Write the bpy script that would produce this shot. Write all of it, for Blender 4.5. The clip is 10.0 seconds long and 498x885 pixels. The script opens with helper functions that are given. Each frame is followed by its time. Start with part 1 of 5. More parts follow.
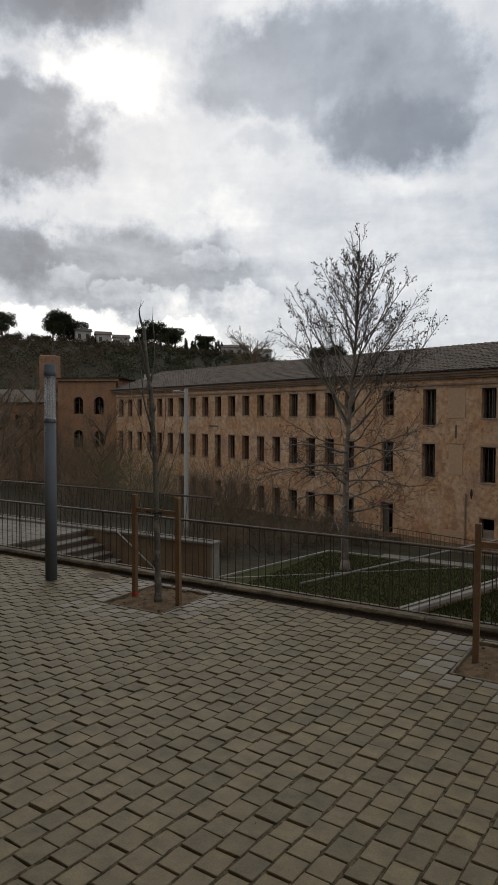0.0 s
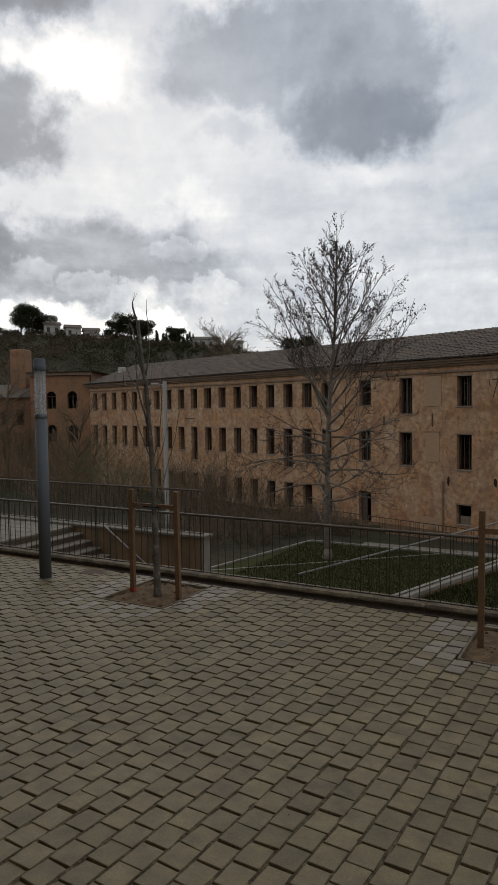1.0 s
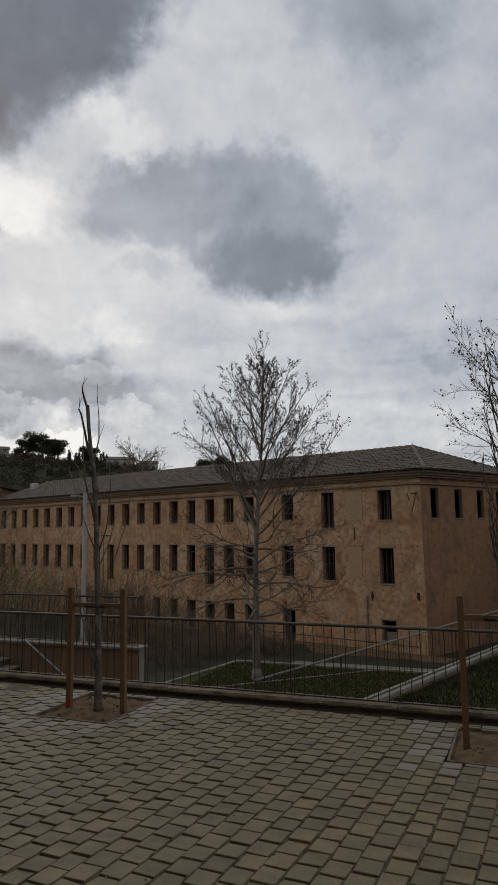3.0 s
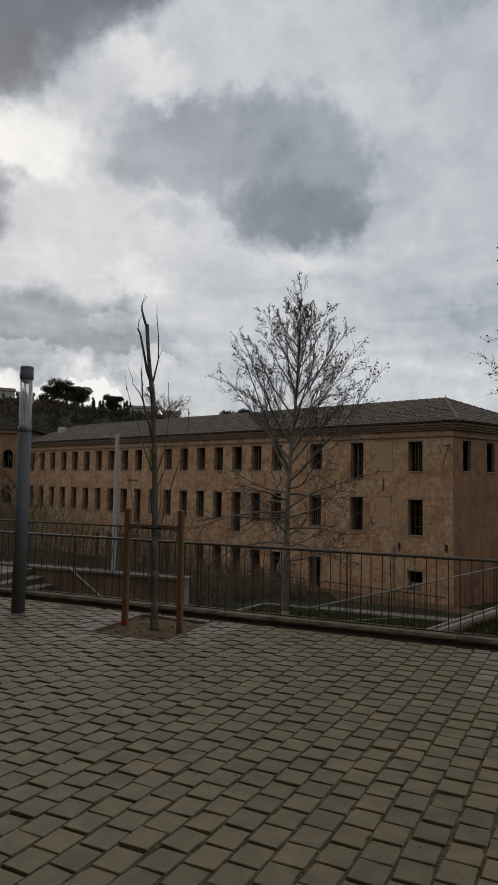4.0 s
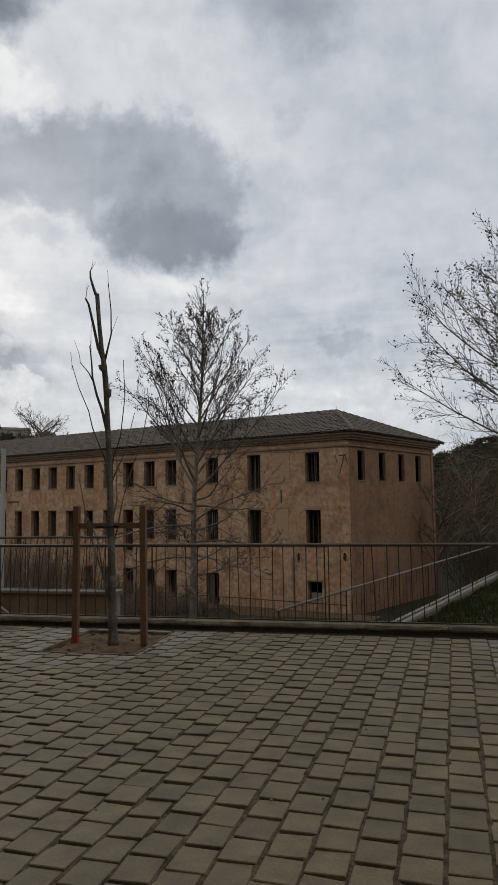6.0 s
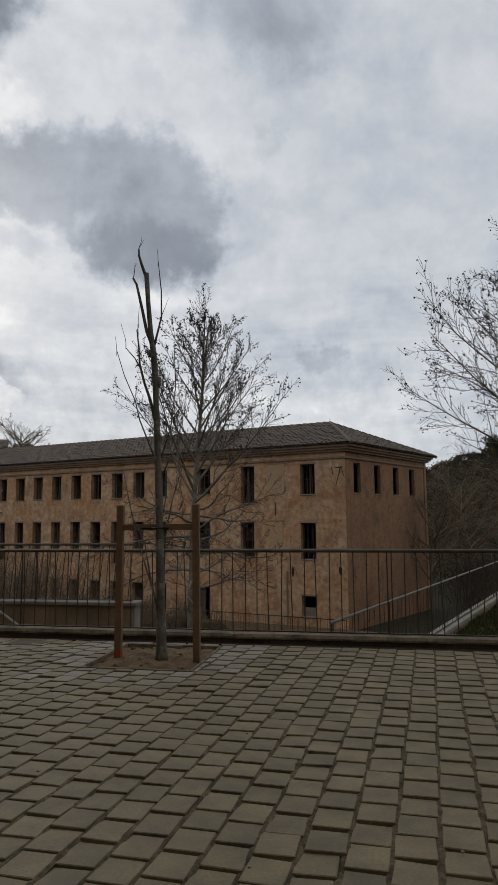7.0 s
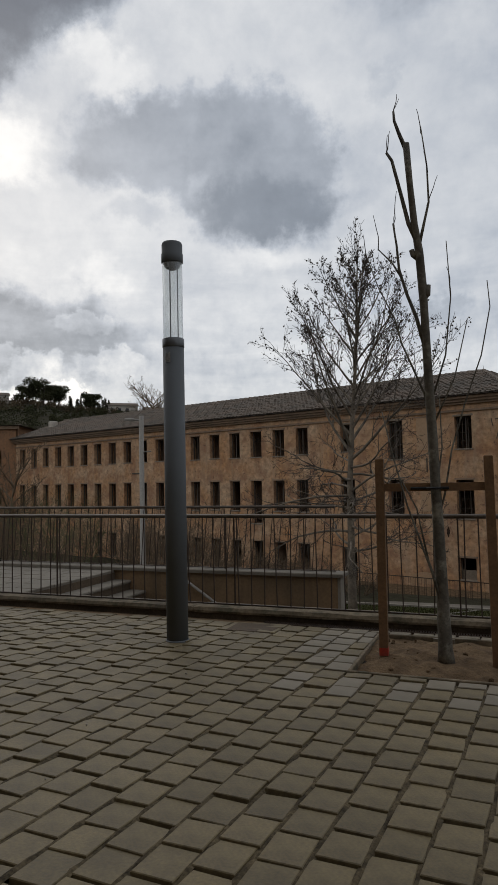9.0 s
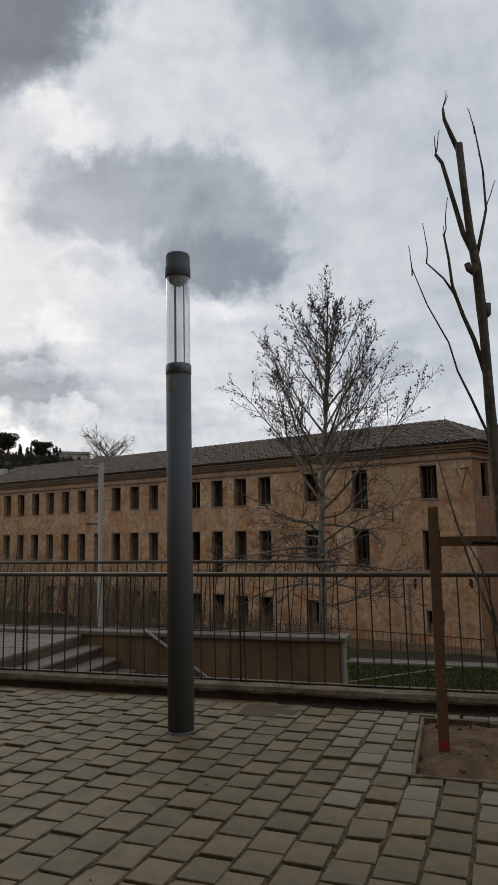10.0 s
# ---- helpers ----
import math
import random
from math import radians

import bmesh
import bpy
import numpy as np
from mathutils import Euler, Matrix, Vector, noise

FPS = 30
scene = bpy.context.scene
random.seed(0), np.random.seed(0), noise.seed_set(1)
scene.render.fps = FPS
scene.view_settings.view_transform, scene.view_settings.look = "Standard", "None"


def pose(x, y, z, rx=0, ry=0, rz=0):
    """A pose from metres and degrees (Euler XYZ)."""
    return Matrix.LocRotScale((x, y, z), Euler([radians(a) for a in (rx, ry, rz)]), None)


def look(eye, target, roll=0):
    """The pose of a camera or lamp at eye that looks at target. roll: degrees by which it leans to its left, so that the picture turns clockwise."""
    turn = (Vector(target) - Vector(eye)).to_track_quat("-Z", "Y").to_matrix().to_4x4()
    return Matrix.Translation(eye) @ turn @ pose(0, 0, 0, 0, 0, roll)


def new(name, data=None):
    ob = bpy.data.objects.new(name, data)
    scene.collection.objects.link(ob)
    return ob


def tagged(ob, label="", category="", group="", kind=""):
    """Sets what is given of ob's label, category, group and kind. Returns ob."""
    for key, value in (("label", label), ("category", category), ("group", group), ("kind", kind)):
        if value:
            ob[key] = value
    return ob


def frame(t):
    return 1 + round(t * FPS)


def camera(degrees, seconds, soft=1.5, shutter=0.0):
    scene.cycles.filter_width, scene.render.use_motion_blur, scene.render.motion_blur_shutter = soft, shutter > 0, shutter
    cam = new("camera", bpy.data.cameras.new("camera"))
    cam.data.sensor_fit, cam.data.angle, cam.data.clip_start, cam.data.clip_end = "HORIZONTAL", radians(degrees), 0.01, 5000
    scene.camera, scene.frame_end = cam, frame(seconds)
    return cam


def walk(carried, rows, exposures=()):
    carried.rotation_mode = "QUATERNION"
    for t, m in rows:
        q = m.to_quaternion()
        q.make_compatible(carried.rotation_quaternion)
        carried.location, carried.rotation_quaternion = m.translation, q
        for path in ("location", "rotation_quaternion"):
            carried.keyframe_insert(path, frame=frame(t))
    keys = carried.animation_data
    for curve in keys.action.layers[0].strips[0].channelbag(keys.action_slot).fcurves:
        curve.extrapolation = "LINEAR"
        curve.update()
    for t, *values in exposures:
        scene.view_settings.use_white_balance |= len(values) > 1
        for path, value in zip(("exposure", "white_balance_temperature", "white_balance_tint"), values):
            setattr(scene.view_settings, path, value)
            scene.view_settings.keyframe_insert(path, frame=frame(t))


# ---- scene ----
cam = camera(41.2, 10.0)
PATH = [
    (0, (4.362, -0.053, 3.024), (3.307, 1.644, 2.947), 0.2),
    (0.5, (4.137, -0.282, 3.062), (3.172, 1.466, 2.947), 1.3),
    (1, (4.000, -0.232, 3.035), (3.017, 1.507, 2.932), -0.8),
    (1.5, (3.801, -0.034, 2.887), (3.042, 1.816, 2.942), 3.0),
    (2, (3.534, -0.150, 2.847), (2.712, 1.670, 2.955), -2.1),
    (2.5, (3.478, -0.088, 2.639), (2.642, 1.706, 2.922), -0.2),
    (3, (3.178, -0.098, 2.543), (2.442, 1.743, 2.803), -0.9),
    (3.2, (3.080, -0.121, 2.481), (2.222, 1.682, 2.593), 0.1),
    (4.3, (2.332, 0.000, 2.059), (1.567, 1.843, 2.187), 0.5),
    (4.5, (2.227, 0.083, 2.029), (1.461, 1.926, 2.147), -3.1),
    (5, (1.897, 0.088, 1.835), (1.160, 1.945, 1.919), -1.7),
    (5.5, (1.511, 0.210, 1.741), (0.955, 2.124, 1.904), -2.7),
    (5.7, (1.299, 0.303, 1.730), (0.793, 2.231, 1.900), -1.8),
    (6.8, (0.111, 0.896, 1.587), (-0.235, 2.852, 1.821), -1.5),
    (7, (-0.149, 0.988, 1.551), (-0.527, 2.938, 1.780), -0.5),
    (7.5, (-0.648, 1.327, 1.574), (-1.203, 3.244, 1.718), 0.9),
    (8, (-1.127, 1.700, 1.553), (-1.875, 3.549, 1.701), -0.6),
    (8.5, (-1.625, 2.049, 1.552), (-2.388, 3.895, 1.636), 0.8),
    (9, (-2.041, 2.437, 1.566), (-2.768, 4.298, 1.676), -1.2),
    (9.5, (-2.490, 2.816, 1.549), (-3.116, 4.712, 1.665), -4.0),
    (10, (-2.941, 3.207, 1.590), (-3.526, 5.102, 1.847), -1.2),
]
walk(cam, [(t, look(eye, target, roll)) for t, eye, target, roll in PATH],
     [(0.0, 0.12), (1.0, 0.10), (2.0, 0.0), (3.0, -0.18), (4.5, -0.18), (5.5, 0.0), (7.0, 0.04), (8.5, 0.03), (10.0, 0.06)])

# ---- light: overcast sky, weak wide sun behind the clouds ----
SUN_AZ, SUN_EL = -43.5, 25.0


def heading(az, el):
    a, e = radians(az), radians(el)
    return Vector((math.sin(a) * math.cos(e), math.cos(a) * math.cos(e), math.sin(e)))


sun = new("sun", bpy.data.lights.new("sun", "SUN"))
sun.data.energy, sun.data.angle, sun.data.color = 0.3, radians(30), (1.0, 0.95, 0.88)
sun.matrix_world = look((0, 0, 60), Vector((0, 0, 60)) - heading(SUN_AZ, SUN_EL + 8))

world = bpy.data.worlds.new("sky")
scene.world = world
world.use_nodes = True
wt = world.node_tree
wt.nodes.clear()


def wmath(op, a, b=None, c=None, clamp=False):
    node = wt.nodes.new("ShaderNodeMath")
    node.operation, node.use_clamp = op, clamp
    for i, v in enumerate((a, b, c)):
        if v is None:
            continue
        if isinstance(v, (int, float)):
            node.inputs[i].default_value = v
        else:
            wt.links.new(v, node.inputs[i])
    return node.outputs[0]


def wnoise(vec, scale, detail, rough, distortion=0.0):
    node = wt.nodes.new("ShaderNodeTexNoise")
    node.inputs["Scale"].default_value = scale
    node.inputs["Detail"].default_value = detail
    node.inputs["Roughness"].default_value = rough
    node.inputs["Distortion"].default_value = distortion
    wt.links.new(vec, node.inputs["Vector"])
    return node.outputs["Fac"]


coords = wt.nodes.new("ShaderNodeTexCoord").outputs["Generated"]
split = wt.nodes.new("ShaderNodeSeparateXYZ")
wt.links.new(coords, split.inputs[0])


def wcolour_noise(vec, scale, detail, rough):
    """Three independent noise channels, as sockets."""
    node = wt.nodes.new("ShaderNodeTexNoise")
    node.inputs["Scale"].default_value = scale
    node.inputs["Detail"].default_value = detail
    node.inputs["Roughness"].default_value = rough
    wt.links.new(vec, node.inputs["Vector"])
    apart = wt.nodes.new("ShaderNodeSeparateColor")
    wt.links.new(node.outputs["Color"], apart.inputs[0])
    return apart.outputs


def wrange(value, a, b, lo, hi, how="SMOOTHSTEP"):
    node = wt.nodes.new("ShaderNodeMapRange")
    node.interpolation_type = how
    wt.links.new(value, node.inputs["Value"])
    for key, val in (("From Min", a), ("From Max", b), ("To Min", lo), ("To Max", hi)):
        node.inputs[key].default_value = val
    return node.outputs["Result"]


# heading and elevation in degrees, broken up by billows of two sizes
azimuth = wmath("MULTIPLY", wmath("ARCTAN2", split.outputs["X"], split.outputs["Y"]), 57.2958)
height = wmath("MULTIPLY", wmath("ARCSINE", split.outputs["Z"]), 57.2958)
broad = wcolour_noise(coords, 7.0, 3, 0.5)
puffy = wcolour_noise(coords, 22.0, 6, 0.62)
curl = wcolour_noise(coords, 48.0, 5, 0.60)
az_w = wmath("ADD", azimuth, wmath("ADD", wmath("MULTIPLY", wmath("SUBTRACT", broad[0], 0.5), 9.0), wmath("MULTIPLY", wmath("SUBTRACT", puffy[0], 0.5), 6.5)))
el_w = wmath("ADD", height, wmath("ADD", wmath("MULTIPLY", wmath("SUBTRACT", broad[1], 0.5), 6.0), wmath("MULTIPLY", wmath("SUBTRACT", puffy[1], 0.5), 5.0)))
az_f = wmath("ADD", azimuth, wmath("ADD", wmath("MULTIPLY", wmath("SUBTRACT", puffy[0], 0.5), 4.0), wmath("MULTIPLY", wmath("SUBTRACT", curl[0], 0.5), 3.0)))
el_f = wmath("ADD", height, wmath("ADD", wmath("MULTIPLY", wmath("SUBTRACT", puffy[1], 0.5), 2.4), wmath("MULTIPLY", wmath("SUBTRACT", curl[1], 0.5), 2.4)))


def mass(az, el, rx, ry, core, amount, fine=False):
    """An oval cloud mass about a heading: full inside the core share of its radii, gone at the rim."""
    a = wmath("DIVIDE", wmath("SUBTRACT", az_f if fine else az_w, az), rx)
    e = wmath("DIVIDE", wmath("SUBTRACT", el_f if fine else el_w, el), ry)
    d = wmath("SQRT", wmath("ADD", wmath("MULTIPLY", a, a), wmath("MULTIPLY", e, e)))
    return wrange(d, core, 1.0, amount, 0.0)


# even cloud deck: lighter to the west, blue-grey to the east, streaked near the horizon
deck_noise = wnoise(coords, 6.5, 7, 0.55, 0.3)
streak = wt.nodes.new("ShaderNodeMapping")
streak.inputs["Scale"].default_value = (5.0, 5.0, 26.0)
wt.links.new(coords, streak.inputs[0])
streaks_ = wmath("MULTIPLY", wmath("SUBTRACT", wnoise(streak.outputs[0], 1.0, 5, 0.55, 0.4), 0.5), wrange(height, 12.0, 26.0, 0.40, 0.08))
bright = wmath("ADD", wrange(azimuth, -30.0, 6.0, 0.80, 0.71), wmath("MULTIPLY", wmath("SUBTRACT", deck_noise, 0.5), 0.46))
bright = wmath("ADD", bright, streaks_)
bright = wmath("ADD", bright, wmath("MULTIPLY", wmath("SUBTRACT", puffy[2], 0.5), 0.14))
# thick dark bank high in the west with a slanting rim
rim = wmath("SUBTRACT", el_w, wmath("ADD", 39.6, wmath("MULTIPLY", wmath("ADD", az_w, 27.3), 0.62)))
bank = wrange(rim, -2.0, 3.4, 0.0, 0.60)
bright = wmath("SUBTRACT", bright, wmath("MULTIPLY", bank, mass(-43.0, 39.0, 21.0, 15.0, 0.62, 1.0)))
# the large grey cloud: lobes merged into one body, darker along its flat base
body = None
for az, el, rx, ry, core, depth in ((-20.5, 25.6, 9.6, 6.8, 0.62, 0.31), (-29.0, 27.6, 9.8, 5.0, 0.55, 0.29), (-31.0, 21.8, 5.5, 2.2, 0.30, 0.16), (-11.5, 25.0, 5.5, 5.0, 0.20, 0.12)):
    lobe = mass(az, el, rx, ry, core, depth)
    body = lobe if body is None else wmath("SMOOTH_MAX", body, lobe, 0.08)
bright = wmath("SUBTRACT", bright, body)
for az, el, rx, ry, core, amount, fine in (
        (-19.5, 22.6, 8.0, 3.0, 0.30, -0.09, False), (-24.8, 24.2, 2.2, 1.9, 0.20, 0.10, False),
        (-43.5, 26.0, 6.5, 3.8, 0.35, 0.22, False), (-33.5, 32.6, 6.5, 2.4, 0.25, 0.14, False), (-33.0, 16.5, 5.0, 2.0, 0.2, 0.10, False),
        (-51.5, 21.8, 7.2, 5.4, 0.55, -0.42, False), (-54.0, 13.4, 8.0, 3.0, 0.45, -0.32, False), (-9.0, 40.0, 11.0, 6.0, 0.30, -0.20, False),
        (-21.0, 38.0, 8.0, 5.0, 0.20, 0.05, False), (-4.6, 13.7, 2.8, 1.6, 0.30, -0.15, True), (-9.3, 31.0, 1.9, 1.7, 0.20, -0.09, True),
        (-18.0, 18.4, 9.0, 1.8, 0.30, 0.08, False), (-42.0, 12.0, 14.0, 4.4, 0.50, -0.33, False), (-27.0, 10.5, 9.0, 2.2, 0.30, -0.06, False)):
    bright = wmath("ADD", bright, mass(az, el, rx, ry, core, amount, fine))


def heaped(az, el, rx, ry, amount):
    """A sunlit cumulus: crisp billowing crown, fading to grey towards its base."""
    crown = mass(az, el, rx, ry, 0.62, 1.0, True)
    fade = wrange(el_f, el - ry, el + ry * 0.5, 0.04, amount, "LINEAR")
    return wmath("MULTIPLY", crown, fade)


heaps = None
for az, el, rx, ry, amount in ((-39.2, 9.6, 2.6, 1.6, 0.26), (-33.0, 10.2, 3.6, 1.4, 0.20), (-45.0, 7.6, 3.8, 1.6, 0.32), (-37.2, 6.8, 3.4, 1.8, 0.36), (-50.8, 7.6, 3.2, 1.7, 0.32),
                               (-42.8, 10.4, 2.6, 1.3, 0.20), (-47.8, 11.4, 3.0, 1.3, 0.20), (-35.2, 13.2, 3.4, 1.0, 0.16), (-41.0, 7.0, 2.6, 1.5, 0.26)):
    one = heaped(az, el, rx, ry, amount)
    heaps = one if heaps is None else wmath("MAXIMUM", heaps, one)
bright = wmath("ADD", bright, heaps)
bright = wmath("ADD", bright, wmath("MULTIPLY", wmath("SUBTRACT", curl[2], 0.5), wrange(height, 8.0, 22.0, 0.26, 0.07)))
ramp = wt.nodes.new("ShaderNodeValToRGB")
wt.links.new(bright, ramp.inputs[0])
stops = ramp.color_ramp.elements
stops[0].position, stops[0].color = 0.05, (0.12, 0.135, 0.165, 1)
stops[1].position, stops[1].color = 1.0, (0.98, 0.97, 0.95, 1)
for pos, col in ((0.38, (0.250, 0.280, 0.325, 1)), (0.62, (0.475, 0.510, 0.565, 1)), (0.82, (0.71, 0.725, 0.745, 1))):
    stop = stops.new(pos)
    stop.color = col
clear = wt.nodes.new("ShaderNodeTexSky")
clear.sky_type, clear.sun_disc = "NISHITA", False
clear.sun_elevation, clear.sun_rotation = radians(SUN_EL), radians(SUN_AZ)
dim = wt.nodes.new("ShaderNodeVectorMath")
dim.operation = "SCALE"
dim.inputs["Scale"].default_value = 0.10
wt.links.new(clear.outputs[0], dim.inputs[0])
blend = wt.nodes.new("ShaderNodeMix")
blend.data_type = "RGBA"
blend.inputs["Factor"].default_value = 0.94
wt.links.new(dim.outputs[0], blend.inputs[6])
wt.links.new(ramp.outputs[0], blend.inputs[7])
back = wt.nodes.new("ShaderNodeBackground")
back.inputs["Strength"].default_value = 1.0
wt.links.new(blend.outputs[2], back.inputs["Color"])
wt.links.new(back.outputs[0], wt.nodes.new("ShaderNodeOutputWorld").inputs["Surface"])


# ---- materials ----
def material(name, base, second=None, rough=0.85, metal=0.0, big=0.5, fine=30.0, fine_amount=0.25, bump=0.3,
             bump_size=0.01, per_piece=0.0, per_island=False, pocks=None, spots=None, streaks=None, spot_scale=3.0, spot_cut=0.6):
    """Two colours mixed at a large scale, fine grain, optional spots (colour) and downward streaks (colour)."""
    m = bpy.data.materials.new(name)
    m.use_nodes = True
    nt = m.node_tree
    bsdf = nt.nodes["Principled BSDF"]
    bsdf.inputs["Metallic"].default_value = metal
    bsdf.inputs["Specular IOR Level"].default_value = 0.12 if rough >= 0.95 else 0.4
    tc = nt.nodes.new("ShaderNodeTexCoord").outputs["Object"]

    def nz(scale, detail=4, vec=tc, rgh=0.6):
        n = nt.nodes.new("ShaderNodeTexNoise")
        n.inputs["Scale"].default_value, n.inputs["Detail"].default_value = scale, detail
        n.inputs["Roughness"].default_value = rgh
        nt.links.new(vec, n.inputs["Vector"])
        return n.outputs["Fac"]

    def rng(v, a, b, lo=0.0, hi=1.0):
        n = nt.nodes.new("ShaderNodeMapRange")
        nt.links.new(v, n.inputs["Value"])
        for key, val in (("From Min", a), ("From Max", b), ("To Min", lo), ("To Max", hi)):
            n.inputs[key].default_value = val
        return n.outputs["Result"]

    def mix(fac, a, b, how="MIX"):
        n = nt.nodes.new("ShaderNodeMix")
        n.data_type, n.blend_type = "RGBA", how
        for i, v in ((0, fac), (6, a), (7, b)):
            if isinstance(v, (int, float)):
                n.inputs[i].default_value = v
            elif isinstance(v, tuple):
                n.inputs[i].default_value = (*v, 1)
            else:
                nt.links.new(v, n.inputs[i])
        return n.outputs[2]

    col = mix(rng(nz(big, 5), 0.35, 0.65), tuple(base), tuple(second or base))
    grain = nz(fine, 3)
    shade = rng(grain, 0.25, 0.75, 1 - fine_amount, 1 + fine_amount)
    grey = nt.nodes.new("ShaderNodeCombineColor")
    for i in range(3):
        nt.links.new(shade, grey.inputs[i])
    col = mix(1.0, col, grey.outputs[0], "MULTIPLY")
    if spots:
        col = mix(rng(nz(spot_scale, 6, rgh=0.65), spot_cut - 0.03, spot_cut + 0.12, 0, 0.8), col, tuple(spots))
    if pocks:
        col = mix(rng(nz(3.8, 5, rgh=0.65), 0.585, 0.66, 0, 0.85), col, tuple(pocks))
    if streaks:
        mp = nt.nodes.new("ShaderNodeMapping")
        mp.inputs["Scale"].default_value = (3.0, 3.0, 0.22)
        nt.links.new(tc, mp.inputs[0])
        col = mix(rng(nz(1.0, 5, mp.outputs[0]), 0.52, 0.72, 0, 0.6), col, tuple(streaks))
    if per_piece or per_island:
        if per_island:
            rnd = nt.nodes.new("ShaderNodeNewGeometry").outputs["Random Per Island"]
        else:
            rnd = nt.nodes.new("ShaderNodeObjectInfo").outputs["Random"]
        vary = rng(rnd, 0, 1, 1 - per_piece, 1 + per_piece)
        g2 = nt.nodes.new("ShaderNodeCombineColor")
        for i in range(3):
            nt.links.new(vary, g2.inputs[i])
        col = mix(1.0, col, g2.outputs[0], "MULTIPLY")
    nt.links.new(col, bsdf.inputs["Base Color"])
    nt.links.new(rng(grain, 0.2, 0.8, max(rough - 0.08, 0.05), min(rough + 0.08, 1)), bsdf.inputs["Roughness"])
    if bump:
        b = nt.nodes.new("ShaderNodeBump")
        b.inputs["Strength"].default_value, b.inputs["Distance"].default_value = bump, bump_size
        nt.links.new(grain, b.inputs["Height"])
        nt.links.new(b.outputs[0], bsdf.inputs["Normal"])
    return m


